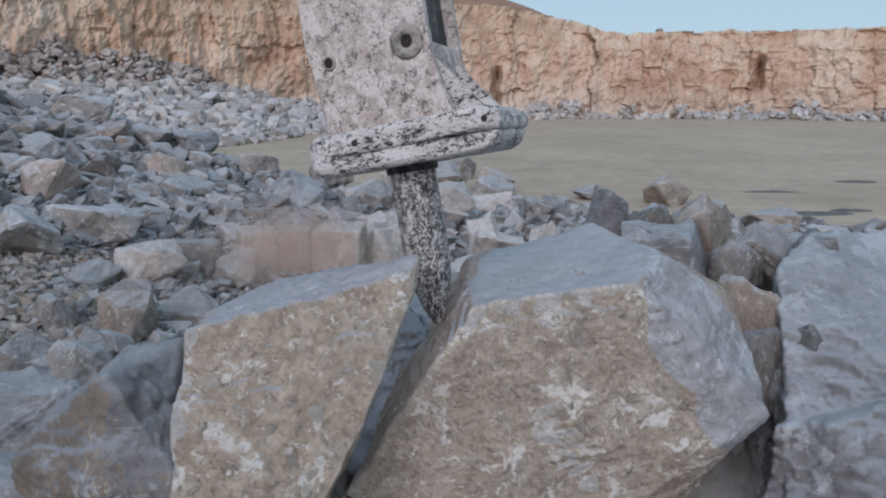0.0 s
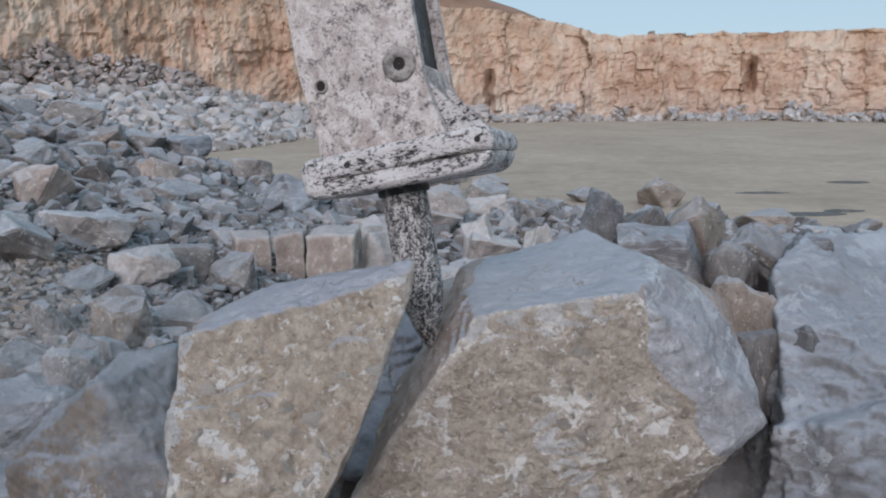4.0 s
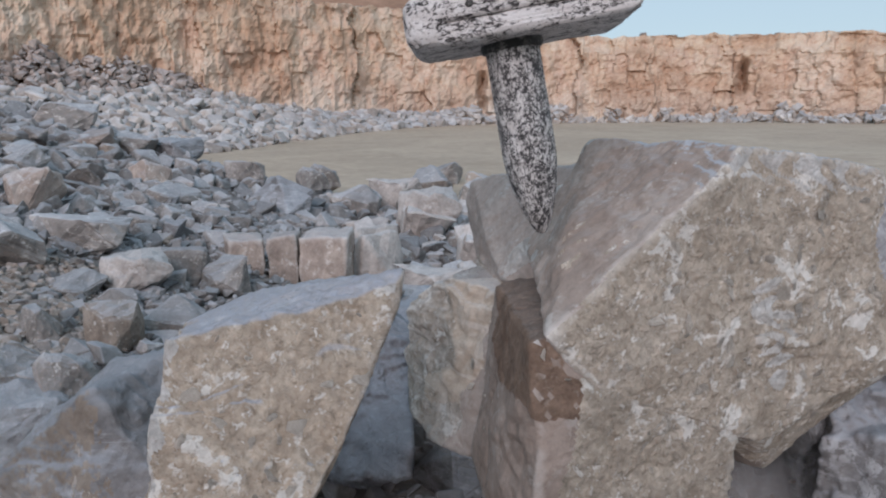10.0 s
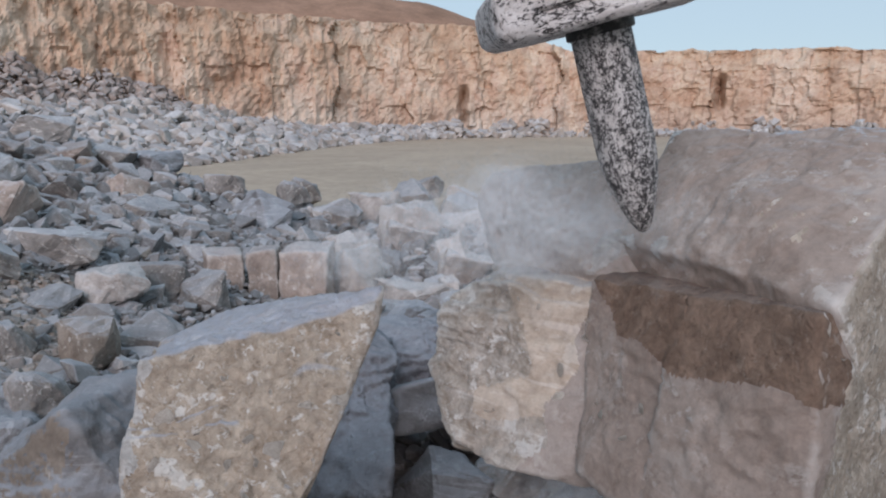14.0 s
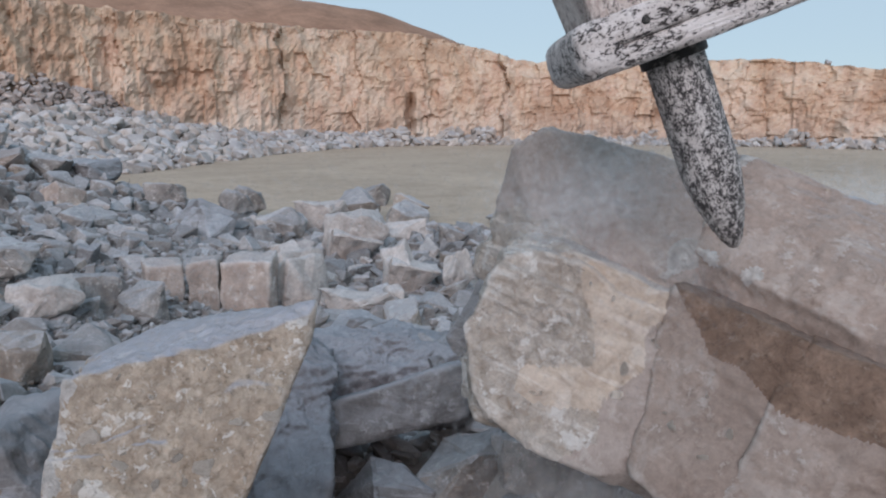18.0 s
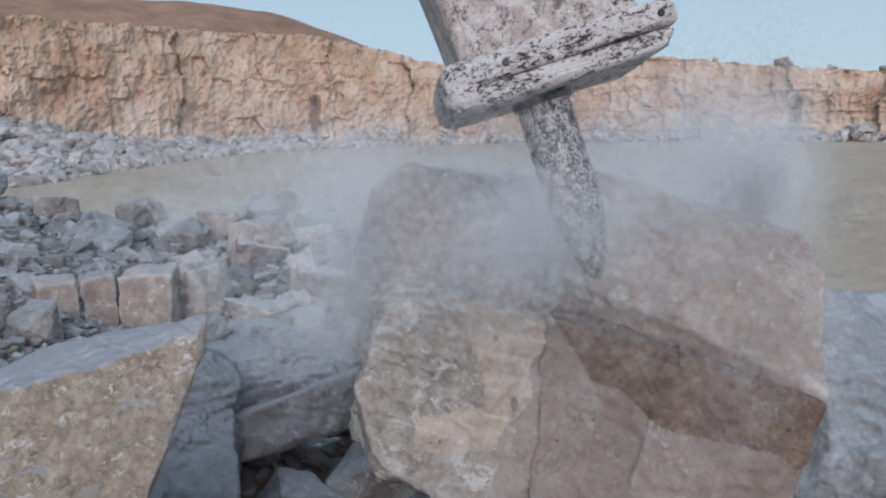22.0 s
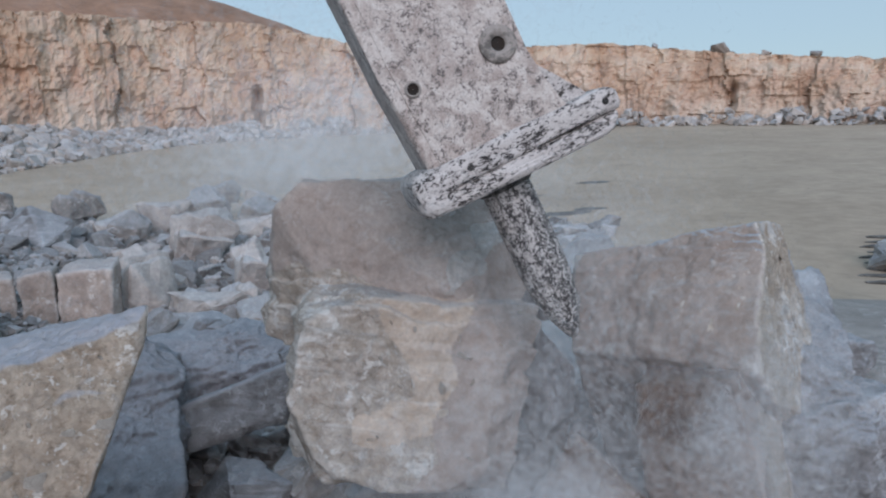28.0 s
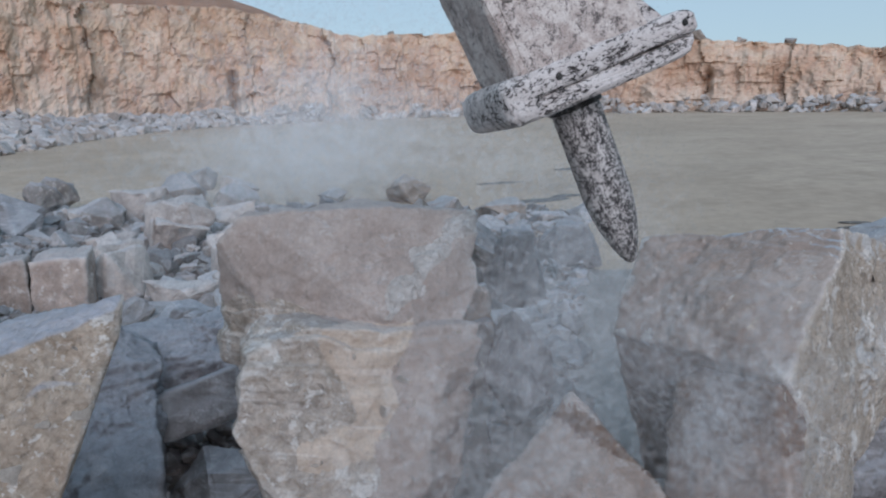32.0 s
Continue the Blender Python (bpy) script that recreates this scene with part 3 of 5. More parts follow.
def face_point(az, v):
    d, h = face_at(az)
    z = FLOOR_Z - 0.4 + (h - FLOOR_Z + 0.4) * min(v, 1.0)
    a = radians(az)
    s = az * 1.75
    # beds and upright joints stepping in and out, no two alike
    warp = 1.4 * noise.noise((s * 0.11, z * 0.25, 7)) + 0.6 * noise.noise((s * 0.5, z * 0.6, 2))
    col = math.floor((s + warp * 0.9) / 2.1)
    bed = math.floor((z + 0.9 * noise.noise((s * 0.06, 3, 0)) + 0.3 * noise.noise((s * 0.4, 5, 0))) / 2.3)
    step = noise.cell((col * 1.37, bed * 2.1, 0.5)) * 0.38 + noise.cell((math.floor((s + warp * 0.6) / 1.3), 4.5, 1.5)) * 0.22 * (1 + noise.noise((s * 0.1, z * 0.3, 3))) + noise.cell((math.floor((s + warp) / 9.3), 0.5, 2.5)) * 1.5
    step += fbm(s * 0.36, z * 0.33, 1.0, 5, 0.6) * 0.85 + abs(noise.noise((s * 0.9, z * 0.9, 4))) * 0.5
    for na, z0, z1 in ((21.9, 2.0, 6.0), (3.9, 0.0, 4.5), (37.5, 0.5, 3.5)):
        off = abs(az - na - 0.25 * noise.noise((z * 0.7, na, 0)))
        step += 3.4 * max(0.0, 1 - off / 0.42) * smooth_step(z0 - 0.6, z0 + 0.6, z) * smooth_step(z1 + 0.8, z1 - 0.8, z)
    back = 3.4 * v + 0.9 * smooth_step(0.78, 0.9, v + 0.12 * noise.noise((s * 0.2, 11, 0)))
    lip = 0.35 * fbm(s * 0.5, 9.0, 0, 3) * smooth_step(0.6, 1.0, v)
    dd = d + back + step
    if v > 1.0:
        dd, z = d + 8 + (v - 1) * 240, h + (v - 1) * 4
        lip = 0.2 * fbm(s * 0.5, v * 30, 0, 2)
    return (math.sin(a) * dd, math.cos(a) * dd, z + lip)


def quarry_face():
    us = [-62 + i * 0.14 for i in range(int(172 / 0.14) + 1)]
    vs = [i / 56 for i in range(57)] + [1.02, 1.1, 1.4, 2.0]
    me = grid_mesh("quarry_face", us, vs, face_point, M_WALL, smooth=False)
    return tagged(new("quarry_face", me), "orange and cream limestone quarry face in rough beds", "rock face", kind="structure")


quarry_face()


def rear_sun_block():
    """Unseen wall added behind the view to keep the low sun off this bank."""
    def pt(az, v):
        a = radians(az)
        s = az * 0.6
        d = 35 + 2.5 * v + 1.2 * fbm(s * 0.3, v * 3, 4, 4)
        return (math.sin(a) * d, math.cos(a) * d, -1.6 + (REAR_TOP + 1.6 + 0.8 * fbm(s * 0.2, 0, 8, 3)) * min(1, v * 1.1) if v < 1 else REAR_TOP)
    me = grid_mesh("quarry_face", [112 + i * 1.5 for i in range(116)], [i / 16 for i in range(17)] + [4.0], pt, M_WALL, smooth=False)
    return tagged(new("quarry_face", me), "unseen rock wall added behind the bank to block the low sun", "rock face", kind="structure")


REAR_TOP = 13.0
rear_sun_block()


def hill():
    def pt(az, v):
        a = radians(az)
        ridge = 7.55 * math.exp(-(abs(az + 6.5) / 19.0) ** 2.6) if az > -6.5 else 7.55 + 0.05 * (-6.5 - az)
        d = 260 + 120 * v
        top = 2.6 + 380 * math.tan(radians(ridge)) + 0.8 * fbm(az * 0.3, 0, 0, 3)
        return (math.sin(a) * d, math.cos(a) * d, -1 + (top + 1) * math.sin(v * math.pi / 2) ** 0.9 + 0.6 * fbm(az * 0.4, v * 5, 0, 3))
    me = grid_mesh("hill", [-75 + i * 0.7 for i in range(170)], [i / 24 for i in range(25)], pt, M_HILL)
    tagged(new("hill", me), "bare red-brown hill behind the quarry face", "hill", kind="structure")


hill()

# ---------------------------------------------------------------- rubble
STONES = {}


def stones(mat, tag, n=9, **kw):
    STONES[tag] = [rubble_mesh("rubble_stone", mat, 100 * len(STONES) + i, pts=11 + i % 6, flat=(0.62, 0.8, 0.95)[i % 3], **kw) for i in range(n)]


stones(M_RUBBLE, "grey", detail=True)
stones(M_PINK, "pink", n=5, detail=True)
stones(M_BLUE, "blue", n=6, detail=True)
stones(M_TANROCK, "tan", n=5, detail=True)
stones(M_PALE_HAZED, "pale", n=6, detail=True)
LABELS = {"grey": "angular grey limestone rubble block coated in dust", "pink": "pinkish brown angular limestone rubble block", "blue": "pale blue-grey dust-coated limestone boulder", "tan": "tan limestone rubble block with pale flecks", "pale": "pale pinkish limestone rubble block with haze lightened into its colour"}


def boulder(tag, k, x, y, z, wide, deep, high, turn=0, lean=(0, 0), group="rubble bank"):
    ob = new("boulder" if wide > 0.75 else "rubble_stone", STONES[tag][k % len(STONES[tag])])
    ob.matrix_world = pose(x, y, z, *lean, turn)
    ob.scale = (wide, deep, high)
    return tagged(ob, LABELS[tag], "boulder" if wide > 0.75 else "stone", group)


def polar(az, d):
    return math.sin(radians(az)) * d, math.cos(radians(az)) * d


def rubble_bank():
    rnd = random.Random(5)
    # stones large enough to pick out singly
    for i in range(190):
        az, d = rnd.uniform(-34, 26), 7.5 + 15 * rnd.random() ** 0.8
        x, y = polar(az, d)
        if -18 < az < -3 and d < 12.6 or az < -23 and d < 11.5 or math.hypot(x + 6.3, y - 12.4) < 1.5:
            continue
        size = min(0.9, 0.15 + 0.31 * abs(rnd.gauss(0, 0.75)) * (0.5 + d / 18))
        tag = rnd.choices(("grey", "pink", "tan"), (9, 0.7, 1.4))[0]
        if -8 < az < 6 and d > 12:
            tag = "pale"
        boulder(tag, rnd.randrange(9), x, y, ground_z(x, y) - 0.1 * size, size * rnd.uniform(0.8, 1.3), size * rnd.uniform(0.8, 1.2), size * rnd.uniform(0.55, 0.9), rnd.uniform(0, 360), (rnd.uniform(-20, 20), rnd.uniform(-20, 20)))


def heap(name, label, mat, seed, n, place, size, sink=0.25):
    """Loose stones past counting, as one mesh of whole stones."""
    rnd = random.Random(seed)
    kinds = []
    for i in range(7):
        me = rubble_mesh("heap_stone", mat, seed * 31 + i, pts=10 + i % 3, flat=0.8)
        kinds.append(([v.co.copy() for v in me.vertices], [tuple(p.vertices) for p in me.polygons]))
        bpy.data.meshes.remove(me)
    co, fa = [], []
    for i in range(n):
        x, y, z = place(rnd)
        s = size(rnd, x, y)
        m = Matrix.Translation((x, y, z - sink * s)) @ Euler((rnd.uniform(-0.5, 0.5), rnd.uniform(-0.5, 0.5), rnd.uniform(0, 6.28))).to_matrix().to_4x4() @ Matrix.Diagonal((s * rnd.uniform(0.8, 1.4), s * rnd.uniform(0.8, 1.2), s * rnd.uniform(0.55, 0.95), 1))
        vs, fs = kinds[i % 7]
        o = len(co)
        co += [m @ v for v in vs]
        fa += [tuple(k + o for k in f) for f in fs]
    me = bpy.data.meshes.new(name)
    me.from_pydata(co, [], fa)
    me.materials.append(mat)
    return tagged(new(name, me), label, "rubble", kind="stuff")


def bank_place(rnd):
    az, d = rnd.uniform(-38, 30), 4.6 + 20 * rnd.random() ** 0.75
    x, y = polar(az, d)
    return x, y, ground_z(x, y)


def chip_place(rnd):
    az, d = rnd.uniform(-40, -8), 5.0 + 12 * rnd.random() ** 0.8
    x, y = polar(az, d)
    return x, y, ground_z(x, y) + 0.1 * rnd.random()


def gravel_place(rnd):
    az, d = rnd.uniform(-33, -24) + rnd.gauss(0, 0.8), 7.6 + 3.6 * rnd.random()
    x, y = polar(az, d)
    return x, y, ground_z(x, y) + 0.10 * rnd.random()


def talus_place(rnd):
    az = rnd.uniform(-44, 2)
    d, h = face_at(az)
    reach = 22 * smooth_step(4, -16, az) + 5
    k = rnd.random()
    dd = d - k * reach + 2
    x, y = polar(az, dd)
    return x, y, FLOOR_Z + (1 - k) ** 1.2 * (1.2 + 3.4 * smooth_step(-3, -21, az))


def scree_place(rnd):
    az = rnd.uniform(-44, -5)
    d, h = face_at(az)
    k = rnd.random()
    x, y = polar(az, d - k * 6 + 2.2)
    return x, y, FLOOR_Z + 1.2 + (1 - k) * 7.4 * smooth_step(-5, -23, az) * (0.8 + 0.3 * noise.noise((az * 0.4, 3, 1)))


def foot_place(rnd):
    az = rnd.uniform(0, 60)
    d, h = face_at(az)
    k = rnd.random() ** 1.5
    x, y = polar(az, d - k * 6 + 1)
    return x, y, FLOOR_Z + (1 - k) * 1.6 * (0.35 + 0.65 * (noise.noise((az * 0.5, 1, 1)) > 0.05))


rubble_bank()
heap("stone_chips", "small grey stone chips and gravel among the rubble", M_LOOSE, 8, 4200, chip_place, lambda r, x, y: 0.05 + 0.17 * r.random() ** 2.2)
heap("gravel", "fine brown gravel and crushed stone spilled down the bank", M_GRAVEL, 9, 5200, gravel_place, lambda r, x, y: 0.03 + 0.13 * r.random() ** 3)
heap("loose_rubble", "small grey limestone rubble and chips over the bank", M_LOOSE, 3, 8200, bank_place, lambda r, x, y: 0.09 + (0.16 if -0.33 * y < x < -0.05 * y and 6 < y < 12.6 else 0.05 if x < -0.43 * y and y < 10.5 else 0.36) * r.random() ** 2.6 * (0.5 + math.hypot(x, y) / 20))
heap("talus_rubble", "heap of grey and cream blasted stone under the face", M_FARRUB, 4, 4200, talus_place, lambda r, x, y: 0.4 + 1.2 * r.random() ** 2.2)
heap("scree_rubble", "fine pinkish grey broken rock on the slope under the face", M_SCREE, 7, 5200, scree_place, lambda r, x, y: 0.25 + 0.8 * r.random() ** 2.6, 0.35)
heap("face_foot_rubble", "line of fallen grey blocks along the foot of the face", M_FARRUB, 6, 1100, foot_place, lambda r, x, y: 0.35 + 1.1 * r.random() ** 2)



def rim_stones():
    """Loose blocks left standing along the top of the face."""
    rnd = random.Random(21)
    spots = [(36.7, 3.2, 1.5), (39.5, 1.5, 0.8), (32.3, 1.2, 0.8), (42.6, 1.6, 0.9), (15.2, 1.3, 0.9)]
    spots += [(rnd.uniform(-20, 55), rnd.uniform(0.8, 2.0), rnd.uniform(0.2, 0.45)) for _ in range(22)]
    for az, wide, high in spots:
        d, h = face_at(az)
        x, y = polar(az, d + 8.5 + rnd.uniform(0, 1.5))
        boulder("tan", rnd.randrange(5), x, y, h - 0.25, wide, wide * 0.8, high + 0.25, rnd.uniform(0, 360), group="blocks on the rim")


rim_stones()


def track_marks():
    """Bars of damp dark soil pressed up by crawler tracks on the pit floor."""
    rnd = random.Random(31)
    bm = bmesh.new()
    for k in range(8, 26):
        row, i = k % 2, k // 2
        x, y = 11.6 + 0.52 * i + 1.5 * row, 10.2 + 0.50 * i - 1.3 * row
        m = Matrix.Translation((x, y, FLOOR_Z + 0.02)) @ Euler((0, 0, radians(-28 + rnd.uniform(-8, 8)))).to_matrix().to_4x4() @ Matrix.Diagonal((rnd.uniform(0.8, 1.3), rnd.uniform(0.16, 0.26), rnd.uniform(0.07, 0.13), 1))
        bmesh.ops.create_icosphere(bm, subdivisions=2, radius=0.5, matrix=m)
    # dried puddle marks further out
    for x, y, wide, deep in ((11.9, 24.3, 2.6, 0.9), (13.4, 24.9, 1.4, 0.6), (17.6, 32.6, 1.8, 0.9), (12.6, 29.4, 2.2, 0.5)):
        bmesh.ops.create_icosphere(bm, subdivisions=3, radius=0.5, matrix=Matrix.Translation((x, y, FLOOR_Z)) @ Matrix.Diagonal((wide, deep, 0.08, 1)))
    for v in bm.verts:
        v.co += Vector((0.05 * noise.noise(v.co * 3), 0.05 * noise.noise(v.co * 3 + Vector((9, 0, 0))), 0.03 * noise.noise(v.co * 4)))
    tagged(new("track_marks", mesh_of("track_marks", bm, M_DAMP)), "dark damp track marks and dried puddles in the ochre floor", "track marks", kind="stuff")


track_marks()

# stones that stand out of the bank, each at its place
boulder('grey', 0, -5.09, 11.19, 0.22, 1.40, 1.40, 0.71, 20)
boulder('pink', 1, -6.34, 12.44, 0.62, 0.92, 0.85, 0.86, 40)
boulder('grey', 2, -9.62, 20.84, 1.47, 1.79, 1.60, 0.92, 0)
boulder('pink', 2, -8.14, 18.92, 1.14, 1.03, 1.03, 0.67, 10)
boulder('pale', 3, -3.84, 9.75, -0.06, 0.85, 0.85, 0.69, 30)
boulder('blue', 1, -4.29, 12.63, 0.16, 0.44, 0.44, 0.39, 0)
boulder('grey', 4, -3.57, 10.79, -0.12, 0.90, 0.90, 0.59, 60)
boulder('pale', 5, -1.03, 13.86, -0.71, 1.06, 1.06, 0.96, 15)
boulder('pale', 1, -0.05, 16.45, -0.72, 1.22, 1.22, 1.06, 0)
boulder('pale', 6, 0.83, 13.76, -0.71, 0.85, 0.85, 1.08, 40)
boulder('blue', 2, -3.37, 17.40, -0.22, 1.41, 1.41, 0.96, 0)
boulder('grey', 7, -4.16, 29.79, -1.60, 1.20, 1.20, 1.53, 30)
boulder('grey', 8, -1.76, 19.23, -0.61, 0.99, 0.99, 0.92, 10)
boulder('pale', 2, -0.89, 20.59, -0.70, 1.22, 1.22, 1.06, 50)
boulder('grey', 1, 0.15, 29.60, -1.62, 1.97, 1.60, 1.42, 70)
boulder('tan', 4, 1.87, 29.13, -1.57, 1.51, 1.51, 1.19, 20)
boulder('grey', 2, -2.89, 10.58, -0.29, 0.71, 0.71, 0.67, 80)
boulder('grey', 3, -5.16, 15.31, 0.32, 1.17, 1.17, 0.56, 20)
boulder('blue', 0, -6.70, 20.49, 0.73, 1.33, 1.33, 0.71, 0)
boulder('grey', 6, -7.44, 19.77, 0.95, 1.00, 1.00, 0.71, 0)
boulder('grey', 7, -4.73, 12.57, 0.27, 0.51, 0.51, 0.42, 0)
boulder('grey', 0, -4.76, 19.62, 0.22, 1.00, 1.00, 0.72, 45)
boulder('tan', 0, -3.33, 7.78, -0.16, 0.57, 0.57, 0.68, 10)
boulder('grey', 8, -2.99, 8.53, -0.28, 0.75, 0.75, 0.62, 35)
boulder('grey', 5, -5.32, 9.77, 0.38, 0.56, 0.56, 0.57, 0)
boulder('grey', 1, -4.29, 9.11, 0.11, 0.71, 0.71, 0.41, 30)
boulder('grey', 4, -3.95, 7.49, 0.04, 0.42, 0.42, 0.50, 10)
boulder('blue', 3, -2.50, 4.27, 0.47, 0.71, 0.71, 0.47, 0)
boulder('blue', 4, -2.05, 4.38, 0.43, 0.36, 0.36, 0.38, 30)
boulder('blue', 5, -2.01, 3.55, 0.10, 1.01, 1.01, 0.69, 60)
boulder('grey', 3, -2.71, 4.75, 0.69, 0.37, 0.37, 0.35, 20)
boulder('grey', 7, -2.31, 4.60, 0.61, 0.36, 0.36, 0.47, 45)
boulder('grey', 5, -5.35, 9.48, 0.31, 0.89, 0.89, 0.85, 60)
boulder('blue', 3, -0.57, 6.20, -0.60, 0.89, 0.89, 1.22, 20)
boulder('grey', 2, 0.80, 5.32, -0.26, 0.76, 0.76, 0.57, 10)
boulder('blue', 1, -0.11, 9.84, -0.72, 1.19, 1.19, 0.70, 50)
boulder('blue', 0, 0.63, 8.99, -0.68, 0.86, 0.86, 0.62, 15)
boulder('grey', 7, 0.76, 10.46, -0.61, 0.57, 0.57, 0.37, 0)
boulder('blue', 4, 0.21, 5.31, -0.48, 0.83, 0.83, 0.58, 0)
boulder('grey', 5, 1.02, 6.55, -0.39, 0.72, 0.72, 0.56, 70)
boulder('pale', 6, 1.77, 13.06, -0.68, 0.59, 0.59, 0.99, 0)
boulder('pale', 2, 0.09, 12.11, -0.67, 1.09, 1.09, 0.54, 30)
boulder('grey', 4, 1.22, 4.75, 0.15, 0.53, 0.53, 0.38, 20)
boulder('grey', 1, -0.74, 10.93, -0.65, 0.69, 0.69, 0.57, 0)
boulder('grey', 8, 0.07, 8.68, -0.61, 0.53, 0.53, 0.40, 40)
boulder('pale', 3, -0.06, 16.95, -0.76, 1.37, 1.37, 1.31, 10)
boulder('pale', 1, 0.98, 13.49, -0.71, 1.06, 1.06, 0.96, 0)
boulder('pale', 5, -0.92, 12.98, -0.71, 1.00, 1.00, 1.00, 25)
boulder('blue', 2, -3.22, 16.92, -0.23, 1.21, 1.21, 0.85, 10)
boulder('grey', 7, -3.09, 19.88, -0.25, 0.85, 0.85, 1.00, 40)
boulder('grey', 8, -1.92, 19.53, -0.58, 1.34, 1.34, 0.85, 10)
boulder('grey', 3, 1.79, 27.36, -1.57, 1.62, 1.60, 1.11, 0)
boulder('grey', 2, 0.72, 33.94, -1.55, 1.49, 1.49, 1.12, 30)
boulder('blue', 1, 4.04, 15.17, -0.70, 0.95, 0.95, 0.98, 10)
boulder('grey', 2, 5.19, 15.29, -0.74, 1.31, 1.31, 1.14, 30)
boulder('grey', 5, 5.72, 13.72, -0.70, 1.10, 1.10, 0.86, 0)
boulder('tan', 1, 7.77, 26.28, -1.60, 1.68, 1.60, 1.25, 0)
boulder('tan', 2, 9.28, 21.18, -1.55, 1.58, 1.58, 0.79, 40)
boulder('grey', 7, 10.19, 20.12, -1.50, 1.21, 1.21, 0.53, 0)
boulder('grey', 8, 4.95, 11.20, -0.64, 0.60, 0.60, 0.60, 0)
boulder('blue', 1, 6.84, 6.61, -0.69, 0.83, 0.83, 0.64, 30)
boulder('grey', 3, 6.92, 7.69, -0.65, 0.64, 0.64, 0.57, 0)
boulder('grey', 2, 15.15, 12.98, -1.62, 1.56, 1.56, 1.10, 10)
boulder('blue', 0, 6.02, 12.70, -0.66, 0.74, 0.74, 0.74, 0)
boulder('blue', 5, 6.73, 12.14, -0.71, 1.03, 1.03, 0.93, 20)
boulder('grey', 1, 5.22, 27.47, -1.48, 1.03, 1.03, 0.60, 0)
boulder('blue', 2, 3.93, 3.76, -0.41, 0.61, 0.61, 0.85, 20)
boulder('blue', 4, 3.64, 3.42, -0.38, 0.75, 0.75, 1.05, 50)
boulder('blue', 3, 4.34, 4.31, -0.46, 0.74, 0.74, 1.32, 10)
# the heap wedged between the split block and the pale boulder
boulder('grey', 2, 1.37, 5.12, 1.38, 0.38, 0.42, 0.46, 10)
boulder('tan', 1, 1.78, 5.22, 1.34, 0.56, 0.46, 0.56, 25)
boulder('grey', 5, 2.03, 4.80, 1.26, 0.46, 0.42, 0.50, -15)
boulder('blue', 0, 1.42, 4.72, 1.16, 0.60, 0.44, 0.60, 5)
boulder('grey', 7, 1.78, 4.62, 1.20, 0.34, 0.36, 0.50, 40)
boulder('tan', 3, 1.71, 4.17, 0.92, 0.44, 0.36, 0.64, 12)
boulder('grey', 4, 1.70, 3.92, 0.84, 0.30, 0.30, 0.50, 70)
boulder('blue', 2, 1.92, 3.75, 0.66, 0.42, 0.34, 0.74, -10)
boulder('blue', 5, 2.28, 4.60, 1.16, 0.40, 0.36, 0.56, 30)
boulder('blue', 1, 1.14, 5.44, 1.30, 0.28, 0.34, 0.60, 50)
boulder('blue', 4, 1.00, 5.20, 0.90, 0.60, 0.60, 0.60, 20)
# small stones lying on the ledge behind the slab
boulder('grey', 0, -0.05, 6.38, 0.46, 0.23, 0.20, 0.16, 77)
boulder('blue', 1, -0.32, 6.13, 0.37, 0.21, 0.16, 0.15, 69)
boulder('blue', 2, 0.72, 6.36, 0.54, 0.29, 0.22, 0.16, 66)
boulder('blue', 3, 0.16, 6.79, 0.59, 0.32, 0.29, 0.21, 38)
boulder('grey', 4, 0.62, 6.15, 0.50, 0.21, 0.20, 0.16, 54)
boulder('blue', 5, 0.14, 6.16, 0.44, 0.25, 0.24, 0.13, 17)
boulder('grey', 6, 0.29, 6.57, 0.54, 0.29, 0.28, 0.18, 49)
boulder('blue', 7, 0.38, 6.36, 0.50, 0.24, 0.23, 0.17, 3)
boulder('blue', 8, 0.71, 6.04, 0.51, 0.29, 0.27, 0.18, 69)
boulder('blue', 9, 0.80, 6.30, 0.54, 0.30, 0.27, 0.24, 34)
boulder('blue', 10, 0.01, 6.78, 0.58, 0.33, 0.24, 0.24, 52)
boulder('blue', 11, 0.83, 6.63, 0.58, 0.25, 0.24, 0.13, 78)
boulder('grey', 12, 0.63, 6.44, 0.54, 0.28, 0.27, 0.22, 64)
boulder('blue', 13, -0.05, 6.82, 0.59, 0.16, 0.14, 0.08, 25)

# ---------------------------------------------------------------- the split block
# corners in the block's own space
Q_HULL = [(0.89, 2.94, 2.2), (0.95, 2.97, 2.26), (1.68, 3.14, 2.19), (1.95, 3.17, 1.35), (1.24, 3.02, 1.0), (0.42, 2.80, 1.30), (0.195, 2.745, 1.515), (0.33, 4.04, 1.62), (0.67, 4.13, 2.21), (1.80, 3.6, 2.12), (2.13, 3.3, 1.4), (1.8, 4.4, 0.6), (1.0, 4.4, 0.6), (1.35, 4.6, 2.15), (1.4, 3.3, 0.75), (2.1, 3.9, 1.75), (1.95, 4.5, 1.7), (0.585, 3.44, 2.06), (0.305, 3.07, 1.72)]
FA_HULL = [(0.21, 4.0, 1.42), (0.235, 3.8, 1.22), (0.16, 3.35, 1.47), (0.25, 3.3, 1.2), (0.10, 3.77, 0.58), (0.11, 3.3, 0.5), (0.9, 3.3, 0.5), (0.9, 4.1, 0.5), (0.9, 3.3, 1.6), (0.9, 4.05, 1.6)]
